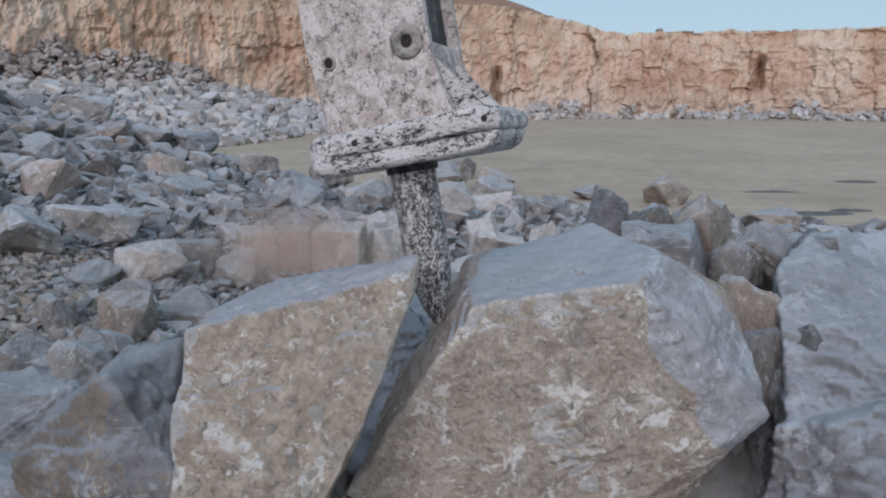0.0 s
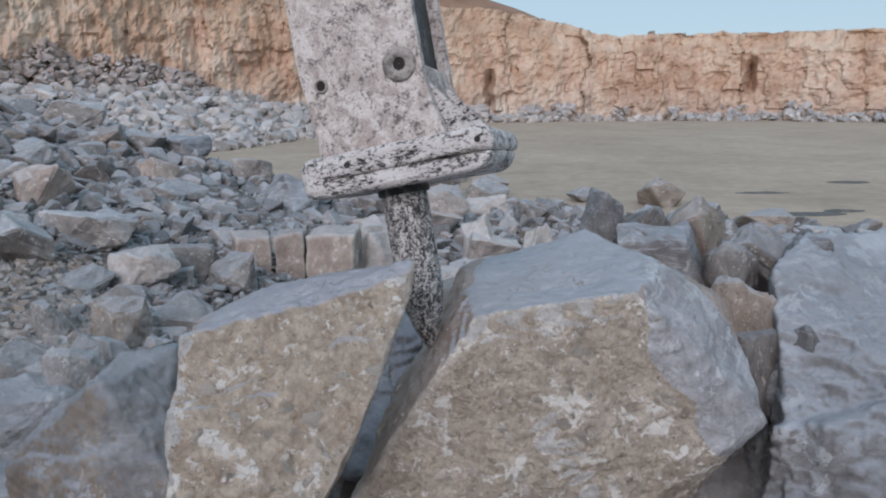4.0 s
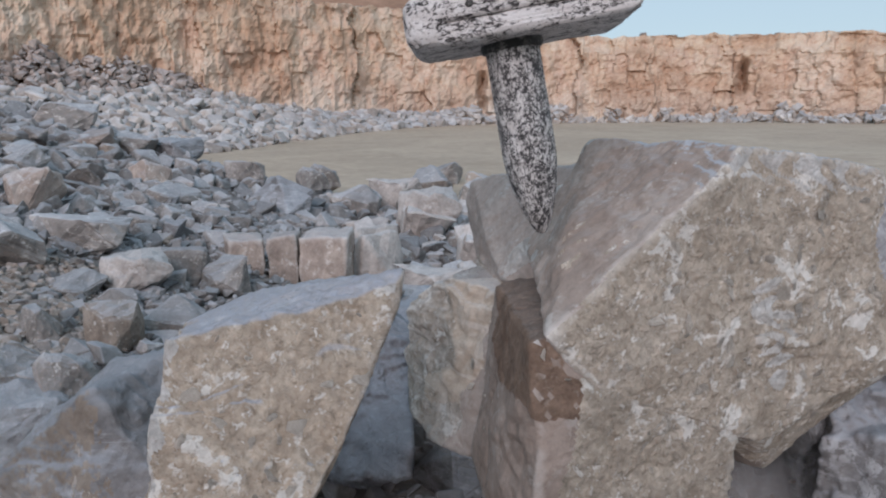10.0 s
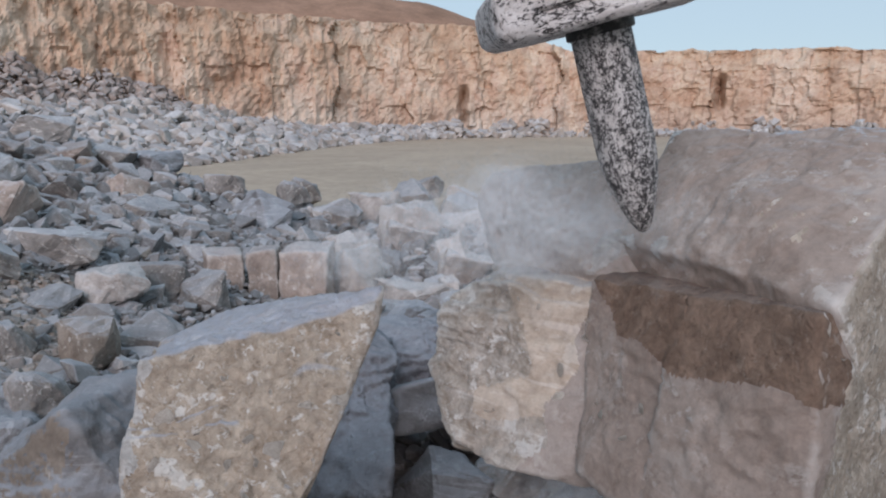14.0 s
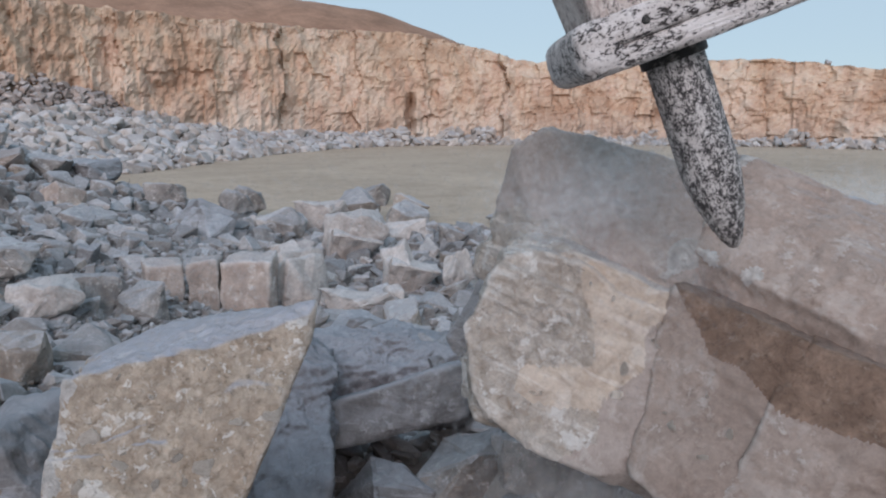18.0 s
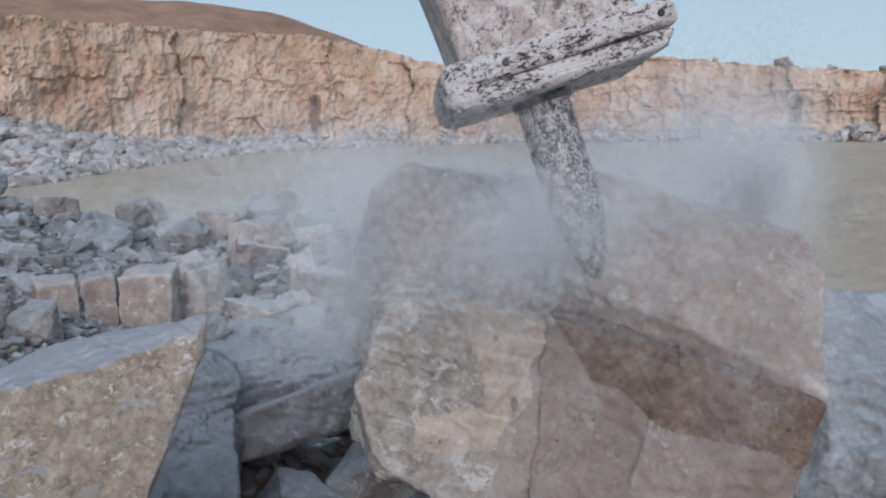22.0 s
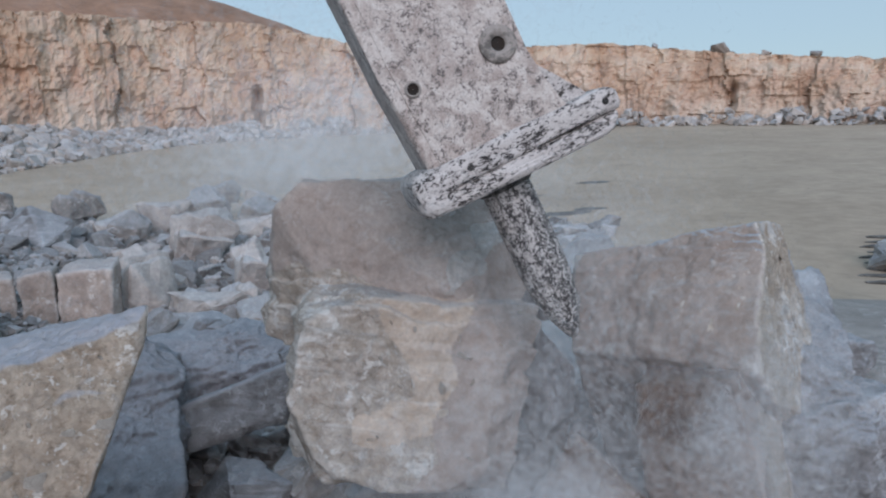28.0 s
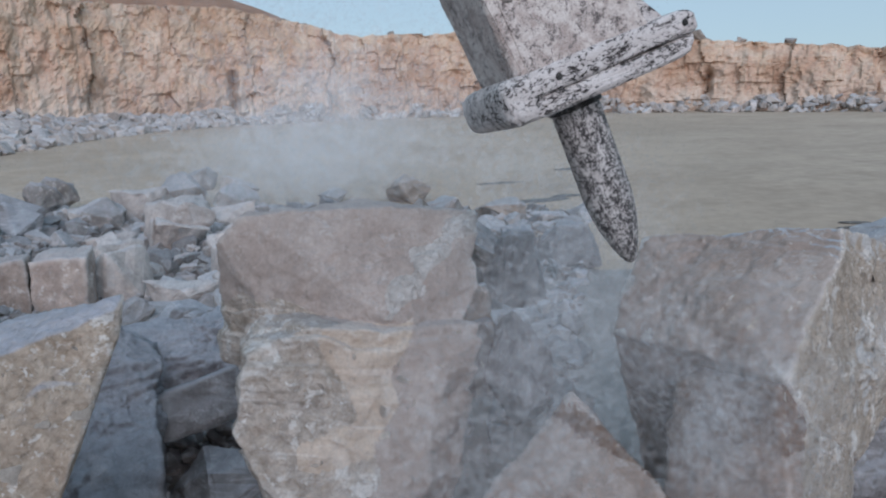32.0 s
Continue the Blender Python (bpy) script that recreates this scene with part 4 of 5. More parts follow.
FB_HULL = [(0.16, 3.4, 1.47), (0.25, 3.4, 1.2), (0.15, 2.76, 1.5), (0.39, 2.79, 1.28), (0.11, 3.4, 0.5), (0.2, 2.74, 0.8), (0.32, 2.78, 0.4), (0.66, 2.87, 1.12), (1.15, 2.99, 1.06), (1.1, 2.98, 0.6), (0.95, 3.4, 1.6), (0.8, 3.0, 1.6), (1.1, 3.4, 0.45)]
P_LOW = [(-0.23, 4.61, 0.88), (-0.18, 4.64, 1.2), (0.0, 4.39, 1.37), (0.18, 4.01, 1.38), (0.29, 3.71, 1.18), (0.15, 3.73, 0.62), (0.04, 3.91, 0.48), (-0.16, 4.34, 0.5), (-0.22, 4.51, 0.68), (0.5, 3.6, 1.1), (0.5, 3.6, 0.45), (0.9, 4.3, 1.5), (0.7, 4.9, 1.5), (0.9, 4.2, 0.4), (0.55, 4.9, 0.4), (0.28, 4.9, 1.25), (0.58, 3.62, 1.46), (0.6, 3.62, 0.45)]
P_HIGH = [(0.14, 5.06, 1.74), (0.14, 4.95, 1.9), (0.31, 5.0, 1.92), (0.55, 4.25, 2.03), (0.20, 4.77, 1.38), (0.22, 4.06, 1.46), (0.83, 3.8, 2.08), (0.74, 3.7, 1.65), (0.5, 3.75, 1.3), (1.0, 5.1, 1.95), (0.9, 5.4, 1.3), (1.1, 4.4, 1.0), (1.05, 4.35, 2.1), (0.5, 5.1, 1.0), (0.6, 4.3, 0.9)]
L_HULL = [(-1.04, 2.86, 1.69), (-0.12, 3.24, 1.88), (-0.12, 3.1, 1.85), (-0.15, 3.02, 1.68), (-0.32, 2.78, 1.37), (-0.48, 2.63, 1.1), (-0.75, 2.44, 0.6), (-1.08, 2.6, 1.18), (-1.12, 2.45, 0.5), (-1.14, 3.41, 1.57), (-0.9, 3.62, 1.64), (-1.2, 3.1, -0.2), (-1.35, 3.2, -0.3), (-1.12, 2.5, -0.3), (-1.4, 2.5, -0.3)]
PALE_HULL = [(1.86, 4.18, 1.6), (2.24, 4.62, 1.72), (3.12, 5.12, 1.69), (2.52, 3.82, 1.31), (1.78, 3.7, 1.23), (1.66, 3.49, 1.0), (1.63, 3.3, 0.6), (2.25, 3.1, 0.75), (2.3, 3.27, 1.14), (2.3, 3.3, -0.3), (3.2, 5.2, -0.3), (1.75, 3.6, -0.3), (2.0, 4.8, -0.3)]
TAN_HULL = [(-1.88, 3.48, 1.12), (-1.69, 3.85, 1.27), (-1.36, 3.85, 1.3), (-1.22, 3.15, 0.93), (-1.55, 3.3, 1.3), (-1.5, 3.1, 0.9), (-2.05, 3.34, 0.9), (-2.1, 3.2, 0.2), (-1.3, 3.0, 0.2), (-1.2, 3.9, 0.2), (-2.0, 3.9, 0.2)]
PALE_LOW = [(1.61, 3.47, 1.0), (1.79, 3.31, 1.08), (2.13, 3.3, 1.2), (2.7, 3.5, 1.2), (1.57, 3.42, 0.5), (2.02, 3.05, 0.6), (2.8, 3.3, 0.5), (1.6, 3.5, -0.3), (2.1, 3.0, -0.3), (2.9, 3.4, -0.3), (2.6, 4.3, 1.1), (2.2, 4.2, -0.3)]
SLAB_HULL = [(-0.22, 5.60, 0.48), (-0.20, 5.44, 0.16), (0.89, 5.81, 0.74), (0.85, 5.64, 0.28), (-0.12, 6.08, 0.35), (1.14, 6.26, 0.65), (-0.12, 6.01, 0.00), (1.12, 6.20, 0.29), (0.34, 5.66, 0.61), (0.32, 5.50, 0.31)]
NOOK_HULL = [(-0.20, 5.35, 0.56), (-0.17, 5.06, 0.44), (-0.16, 4.69, 0.14), (-0.52, 5.98, 1.00), (-0.18, 5.91, 0.80), (-0.88, 6.16, 0.97), (-1.04, 5.72, 0.68), (-1.07, 5.19, -0.00), (-0.58, 4.67, 0.06), (-0.18, 6.46, 0.63), (-1.03, 6.33, -0.53), (-0.24, 6.06, -0.50)]
LEDGE_HULL = [(-0.55, 6.57, 0.80), (-0.14, 6.88, 0.74), (0.31, 6.88, 0.73), (0.80, 6.70, 0.65), (1.20, 6.57, 0.68), (-0.18, 5.91, 0.47), (0.18, 5.94, 0.54), (0.49, 5.99, 0.62), (1.07, 6.08, 0.71), (-0.21, 6.13, -0.04), (1.06, 6.16, 0.00), (-0.63, 6.85, -0.09), (1.14, 6.72, -0.24), (-0.48, 6.10, 0.58)]
# three upright blocks in a row: middle of the foot, width, depth, height, turn
UPRIGHT = [(-2.98, 12.1, -0.5, 0.62, 0.6, 0.86, 16), (-2.36, 12.15, -0.55, 0.5, 0.6, 0.98, 4), (-1.66, 12.2, -0.58, 0.76, 0.7, 1.02, -6)]


def near_line(c, pts):
    """Distance of each point from a run of straight pieces."""
    best = np.full(len(c), 9.0)
    for p, q in zip(pts, pts[1:]):
        p, q = np.array(p), np.array(q)
        k = np.clip((c - p) @ (q - p) / ((q - p) @ (q - p)), 0, 1)
        best = np.minimum(best, np.linalg.norm(c - p - k[:, None] * (q - p), axis=1))
    return best


def paint_q(c, n):
    end = c[:, 0] > 1.69 + 0.33 * np.clip(1.9 - c[:, 2], 0, 1)
    crushed = np.minimum(near_line(c, [(0.67, 4.13, 2.21), (0.45, 4.08, 1.85), (0.33, 4.04, 1.62)]), near_line(c, [(0.33, 4.04, 1.62), (0.29, 3.6, 1.59)]) + 0.012) < 0.04 + 0.03 * np.sin(c[:, 0] * 31 + c[:, 1] * 23)
    top = (n[:, 2] > 0.8) & (c[:, 0] > 0.8)
    base = np.where((n[:, 1] < -0.6) & ~end, 0, np.where(end & (c[:, 1] < 3.7), 1, np.where(top, 4, 2)))
    # a run of pale crust down the front, and more of it along the top edge
    pale = np.minimum(near_line(c, [(1.15, 3.0, 1.62), (1.2, 3.02, 1.5), (1.24, 3.03, 1.28)]) - 0.012, near_line(c, [(1.0, 2.97, 2.17), (1.25, 3.03, 2.16), (1.55, 3.1, 2.16)]) + 0.004)
    pale = pale < 0.04 + 0.035 * np.sin(c[:, 0] * 37 + 5 * np.sin(c[:, 2] * 21)) + 0.02 * np.sin(c[:, 2] * 61)
    return np.where((crushed & (n[:, 1] > -0.6)) | (pale & (base == 0)), 3, base)


def paint_l(c, n):
    rim = np.minimum(near_line(c, [(-1.12, 2.45, 0.5), (-1.08, 2.6, 1.18), (-1.05, 2.84, 1.66)]), near_line(c, [(-0.75, 3.0, 1.74), (-0.12, 3.12, 1.84)]) + 0.006)
    rim = np.minimum(rim, near_line(c, [(-0.16, 3.02, 1.66), (-0.3, 2.8, 1.39)]) + 0.012)
    return np.where((rim < 0.024 + 0.018 * np.sin(c[:, 2] * 41 + 4 * np.sin(c[:, 0] * 23))) & (n[:, 2] < 0.7), 1, 0)


def paint_f(c, n):
    foot = 1.19 + 0.05 * np.sin(c[:, 1] * 9) + 0.3 * np.clip((c[:, 1] - 3.72) / 0.28, 0, 1)
    band = (c[:, 2] > foot) & (c[:, 2] < 1.52) & (n[:, 0] < 0.2)
    crust = (n[:, 1] < -0.6) & (c[:, 0] > 0.36 - 0.14 * (1.28 - c[:, 2]))
    return np.where(crust, 0, np.where(band, 2, 1))


def paint_p(c, n):
    side = c[:, 1] < 3.97 + 0.03 * np.sin(c[:, 2] * 17)
    ridge = (near_line(c, [(0.83, 3.8, 2.08), (0.52, 3.95, 1.77), (0.22, 4.06, 1.44)]) < 0.06 + 0.03 * np.sin(c[:, 2] * 29)) & (c[:, 2] > 1.42)
    low = (c[:, 2] < 1.42 + 0.03 * np.sin(c[:, 1] * 7)) & (n[:, 0] < 0.35) & ~side
    rim = (c[:, 1] > 4.22 + 0.1 * np.sin(c[:, 2] * 11)) | (c[:, 2] < 0.72 + 0.06 * np.sin(c[:, 1] * 13))
    return np.where(low, np.where(rim, 2, 0), np.where(ridge, 3, 1))


me_q, C_Q = split_rock("split_block", [Q_HULL], [M_BEIGE, M_SLATE, M_BROWN, M_CRUSHED, M_TOPGREY], paint_q, seed=1, level=7)
me_fa, C_FA = split_rock("split_fragment", [FA_HULL], [M_BEIGE, M_BROWN, M_RUST], paint_f, seed=2)
me_fb, C_FB = split_rock("split_fragment", [FB_HULL], [M_BEIGE, M_BROWN, M_RUST], paint_f, seed=5)
me_p, C_P = split_rock("split_block", [P_LOW, P_HIGH], [M_TAN, M_SHELF, M_CRUST, M_CRUSHED], paint_p, seed=3, strata=0.75, centre=(0.55, 4.55, 1.28), level=7)
me_l, C_L = split_rock("split_block", [L_HULL], [M_OCHRE, M_CRUSHED], paint_l, seed=4, level=7)
ROCK_Q = tagged(new("split_block", me_q), "huge beige limestone block with a brown freshly split side", "rock")
ROCK_FA = tagged(new("split_fragment", me_fa), "grey-brown split limestone fragment with a rusty brown band", "rock")
ROCK_FB = tagged(new("split_fragment", me_fb), "grey-brown split limestone fragment with beige outer crust", "rock")
ROCK_P = tagged(new("split_block", me_p), "large tan limestone block with cream streaks and a dark upper shelf", "rock")
ROCK_L = tagged(new("split_block", me_l), "wedge of beige limestone with a pale dusty flat top", "rock")
me_b, c_b = split_rock("boulder", [PALE_HULL, PALE_LOW], [M_BLUE], None, seed=6, rough=0.045, level=7, centre=(2.3, 4.0, 0.6))
pale = tagged(new("boulder", me_b), "huge pale blue-grey boulder thick with stone dust", "boulder")
pale.location = c_b
me_t, c_t = split_rock("boulder", [TAN_HULL], [M_TANROCK, M_BLUE], lambda c, n: np.where((n[:, 0] > -0.1) | (n[:, 2] > 0.5), 1, 0), seed=8, rough=0.03)
tan = tagged(new("boulder", me_t), "tan and grey boulder leaning against the limestone wedge", "boulder")
tan.location = c_t
me_s, c_s = split_rock("rock_slab", [SLAB_HULL], [M_BLUE], None, seed=7, level=5, rough=0.02)
slab = tagged(new("rock_slab", me_s), "tilted grey limestone slab lying over a dark hollow", "rock")
slab.location = c_s
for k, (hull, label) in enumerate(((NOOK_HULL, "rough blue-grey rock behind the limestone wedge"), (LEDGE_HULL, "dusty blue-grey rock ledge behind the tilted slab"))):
    me_n, c_n = split_rock("boulder", [hull], [M_SHADEROCK], None, seed=46 + k, level=6, rough=0.048)
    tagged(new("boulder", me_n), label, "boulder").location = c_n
for k, (x, y, z, wide, deep, high, turn) in enumerate(UPRIGHT):
    rnd = random.Random(60 + k)
    m = pose(x, y, z, 0, 0, turn)
    hull = [m @ Vector((i * wide / 2 * rnd.uniform(0.86, 1.04), j * deep / 2, h * rnd.uniform(0.9, 1.04))) for i in (-1, 1) for j in (-1, 1) for h in (0, high)]
    me_n, c_n = split_rock("boulder", [hull], [M_PINK], None, seed=50 + k, level=5, rough=0.03)
    tagged(new("boulder", me_n), "upright pinkish brown limestone block in a row", "boulder", "upright blocks").location = c_n


def flakes(rock, me, n, seed, choose, mat):
    """Pale flakes of crust standing a little proud of the broken face, each its own piece."""
    rnd = random.Random(seed)
    kinds = [rubble_mesh("flake", mat, seed * 17 + i, pts=9 + i, flat=0.9) for i in range(5)]
    spots = [p for p in me.polygons if choose(p.center, p.normal)]
    for _ in range(n):
        p = rnd.choice(spots)
        size = 0.018 + 0.05 * rnd.random() ** 2.4
        ob = new("flake", rnd.choice(kinds))
        ob.parent = rock
        q = p.normal.to_track_quat("Z", "Y") @ Euler((rnd.uniform(-0.15, 0.15), rnd.uniform(-0.15, 0.15), rnd.uniform(0, 6.28))).to_quaternion()
        ob.matrix_local = Matrix.LocRotScale(p.center - p.normal * 0.006, q, (size * rnd.uniform(0.9, 1.7), size * rnd.uniform(0.5, 1.0), rnd.uniform(0.007, 0.012)))


flakes(ROCK_Q, me_q, 75, 1, lambda c, n: n.y < -0.75 and c.x + C_Q.x < 1.75, M_FLAKE)
flakes(ROCK_L, me_l, 60, 2, lambda c, n: n.y < -0.6 and n.z < 0.6, M_FLAKE)
flakes(ROCK_P, me_p, 40, 3, lambda c, n: n.x < -0.4 and c.z + C_P.z < 1.4, M_FLAKE)
flakes(ROCK_FA, me_fa, 8, 4, lambda c, n: n.x < -0.5 and c.z + C_FA.z < 1.1, M_FLAKE)
flakes(ROCK_FB, me_fb, 16, 5, lambda c, n: n.y < -0.6, M_FLAKE)


# ---------------------------------------------------------------- the breaker
def box_into(bm, x0, x1, y0, y1, z0, z1):
    m = Matrix.Translation(((x0 + x1) / 2, (y0 + y1) / 2, (z0 + z1) / 2)) @ Matrix.Diagonal((x1 - x0, y1 - y0, z1 - z0, 1))
    r = bmesh.ops.create_cube(bm, size=1.0, matrix=m)
    return r["verts"]


def prism_into(bm, outline, y0, y1):
    """An upright plate: outline in x, z, from y0 to y1."""
    a = [bm.verts.new((x, y0, z)) for x, z in outline]
    b = [bm.verts.new((x, y1, z)) for x, z in outline]
    n = len(outline)
    bm.faces.new(a)
    bm.faces.new(b[::-1])
    for i in range(n):
        bm.faces.new((a[(i + 1) % n], a[i], b[i], b[(i + 1) % n]))


def turned_into(bm, prof, n=40, axis="z", at=(0, 0, 0)):
    rings = []
    for r, h in prof:
        r = max(r, 0.0008)
        ring = []
        for i in range(n):
            c, s = r * math.cos(2 * math.pi * i / n), r * math.sin(2 * math.pi * i / n)
            p = (c, s, h) if axis == "z" else (c, h, s)
            ring.append(bm.verts.new(Vector(p) + Vector(at)))
        rings.append(ring)
    for a, b in zip(rings, rings[1:]):
        for i in range(n):
            bm.faces.new((a[i], b[i], b[(i + 1) % n], a[(i + 1) % n]))
    bmesh.ops.recalc_face_normals(bm, faces=bm.faces)


def roughen(bm, cuts, amount, scale, seed):
    """Dents and chips on worn plate."""
    bmesh.ops.subdivide_edges(bm, edges=bm.edges, cuts=cuts, use_grid_fill=True)
    bm.normal_update()
    for v in bm.verts:
        p = v.co
        v.co = p + v.normal * amount * (noise.noise((p.x * scale + seed, p.y * scale, p.z * scale)) + 0.5 * noise.noise((p.x * scale * 3, p.y * scale * 3 + seed, p.z * scale * 3)))


def breaker():
    top = tagged(new("hydraulic_breaker"), "dust-caked hydraulic breaker with a worn round chisel", "breaker")
    # a closed shell on one side, open between two plates on the other
    shell = [(-0.30, 0.12), (0.20, 0.12), (0.20, 0.52), (0.12, 0.60), (0.12, 2.3), (-0.36, 2.3), (-0.33, 0.6)]
    bm = bmesh.new()
    prism_into(bm, shell, -0.232, 0.232)
    bmesh.ops.bevel(bm, geom=list(bm.edges), offset=0.035, segments=3, profile=0.5, affect="EDGES")
    bmesh.ops.triangulate(bm, faces=bm.faces)
    roughen(bm, 2, 0.004, 9, 2.0)
    part("housing_shell", bm, M_HOUSING, top, "steel housing shell crusted with pale stone dust")
    face = [(-0.25, 0.12), (0.345, 0.12), (0.325, 0.20), (0.29, 0.33), (0.27, 0.46), (0.27, 2.3), (-0.30, 2.3), (-0.275, 0.6)]
    for y0, y1, nm in ((-0.238, -0.19, "front_plate"), (0.19, 0.238, "rear_plate")):
        bm = bmesh.new()
        prism_into(bm, face, y0, y1)
        bmesh.ops.bevel(bm, geom=list(bm.edges), offset=0.006, segments=2, profile=0.5, affect="EDGES")
        bmesh.ops.triangulate(bm, faces=bm.faces)
        part(nm, bm, M_HOUSING, top, "steel housing plate crusted with pale stone dust")
    bm = bmesh.new()
    box_into(bm, 0.10, 0.225, -0.188, 0.188, 0.5, 2.25)
    bmesh.ops.bevel(bm, geom=list(bm.edges), offset=0.03, segments=3, profile=0.5, affect="EDGES")
    part("power_cell", bm, M_DARK, top, "dark greasy hammer body between the plates")
    bm = bmesh.new()
    box_into(bm, 0.205, 0.262, -0.188, 0.188, 0.15, 0.52)
    bmesh.ops.bevel(bm, geom=list(bm.edges), offset=0.012, segments=2, profile=0.5, affect="EDGES")
    part("side_plate", bm, M_HOUSING, top)
    for gy in (-0.17, 0.12):
        bm = bmesh.new()
        prism_into(bm, [(0.24, 0.16), (0.46, 0.16), (0.44, 0.21), (0.35, 0.33), (0.24, 0.47)], gy, gy + 0.035)
        bmesh.ops.bevel(bm, geom=list(bm.edges), offset=0.004, segments=1, profile=0.5, affect="EDGES")
        part("gusset", bm, M_FLANGE, top, "black and white chipped gusset plate")
    # wear flange: thick plate with cut corners and a ledge above it
    bm = bmesh.new()
    prism_into(bm, [(-0.27, 0.0), (0.45, 0.0), (0.50, 0.03), (0.525, 0.088), (-0.33, 0.088), (-0.33, 0.03)], -0.265, 0.30)
    bmesh.ops.bevel(bm, geom=list(bm.edges), offset=0.03, segments=3, profile=0.5, affect="EDGES")
    bmesh.ops.triangulate(bm, faces=bm.faces)
    roughen(bm, 3, 0.009, 14, 1.0)
    part("wear_flange", bm, M_FLANGE, top, "thick chipped black and white wear plate")
    bm = bmesh.new()
    prism_into(bm, [(-0.33, 0.086), (0.53, 0.086), (0.535, 0.16), (0.50, 0.195), (-0.33, 0.195)], -0.272, 0.31)
    bmesh.ops.bevel(bm, geom=list(bm.edges), offset=0.024, segments=3, profile=0.5, affect="EDGES")
    bmesh.ops.triangulate(bm, faces=bm.faces)
    roughen(bm, 3, 0.009, 12, 4.0)
    ledge = part("upper_flange", bm, M_FLANGE, top, "dusty upper flange ledge with chipped paint")
    bm = bmesh.new()
    box_into(bm, -0.405, -0.22, -0.276, 0.314, 0.004, 0.2)
    bmesh.ops.bevel(bm, geom=list(bm.edges), offset=0.06, segments=4, profile=0.5, affect="EDGES")
    bmesh.ops.triangulate(bm, faces=bm.faces)
    roughen(bm, 2, 0.008, 14, 7.0)
    part("end_cap", bm, M_FLANGE, top, "rounded worn end of the wear plate")
    for i, bx in enumerate((-0.15, 0.47)):
        bm = bmesh.new()
        turned_into(bm, [(0.0, -0.282), (0.012, -0.282), (0.015, -0.279), (0.015, -0.262)], 6, "y", (bx, 0, 0.135))
        part("flange_bolt", bm, M_DARK, ledge)
    # pin holes: a flat black disc paints the shade of each one's depth
    for hx, hz, hr, boss in ((-0.221, 0.513, 0.024, 0.034), (0.169, 0.53, 0.03, 0.078)):
        bm = bmesh.new()
        turned_into(bm, [(hr, -0.2), (hr, -0.25), (boss - 0.006, -0.252), (boss, -0.246), (boss, -0.23)], 28, "y", (hx, 0, hz))
        collar = part("pin_boss", bm, M_BOSS, top, "grey greasy ring round a pin hole", True)
        bm = bmesh.new()
        turned_into(bm, [(0.0, -0.2412), (hr * 0.98, -0.2412), (hr * 0.98, -0.2385)], 24, "y", (hx, 0, hz))
        part("pin_hole", bm, M_HOLE, collar, "flat black disc painted as the shade inside a pin hole")
    # chisel
    bm = bmesh.new()
    turned_into(bm, [(0.126, 0.02), (0.126, -0.026), (0.121, -0.033), (0.108, -0.033)], 40)
    part("bushing", bm, M_DARK, top, "dark bushing ring round the chisel", True)
    bm = bmesh.new()
    turned_into(bm, [(CHISEL_R, 0.12), (CHISEL_R, -0.1), (CHISEL_R, -0.3), (CHISEL_R, -0.45), (CHISEL_R * 0.97, -0.50), (CHISEL_R * 0.82, -0.60), (CHISEL_R * 0.58, -0.69), (CHISEL_R * 0.36, -0.75), (CHISEL_R * 0.2, -0.78), (CHISEL_R * 0.08, -0.789), (0.0, -0.79)], 48)
    part("chisel", bm, M_CHISEL, top, "round worn steel chisel with a blunt tapered point", True)
    return top


CHISEL_R = 0.111
BREAKER = breaker()


# ---------------------------------------------------------------- dust
scene.cycles.transparent_max_bounces = 64

def dust_stuff(name, col, through):
    m = bpy.data.materials.new(name)
    m.use_nodes = True
    t = m.node_tree
    for n in list(t.nodes):
        t.nodes.remove(n)
    out, d, tr, mx, clear, veil = (t.nodes.new("ShaderNode" + k) for k in ("OutputMaterial", "BsdfDiffuse", "BsdfTranslucent", "MixShader", "BsdfTransparent", "MixShader"))
    d.inputs[0].default_value = tr.inputs[0].default_value = (*col, 1)
    mx.inputs[0].default_value = through
    veil.inputs[0].default_value = 0.035
    t.links.new(d.outputs[0], mx.inputs[1])
    t.links.new(tr.outputs[0], mx.inputs[2])
    t.links.new(clear.outputs[0], veil.inputs[1])
    t.links.new(mx.outputs[0], veil.inputs[2])
    t.links.new(veil.outputs[0], out.inputs[0])
    return m


M_DUST = dust_stuff("airborne_stone_dust", (0.96, 0.965, 0.98), 0.52)
M_DUSTRED = dust_stuff("reddish_stone_dust", (0.74, 0.58, 0.49), 0.5)


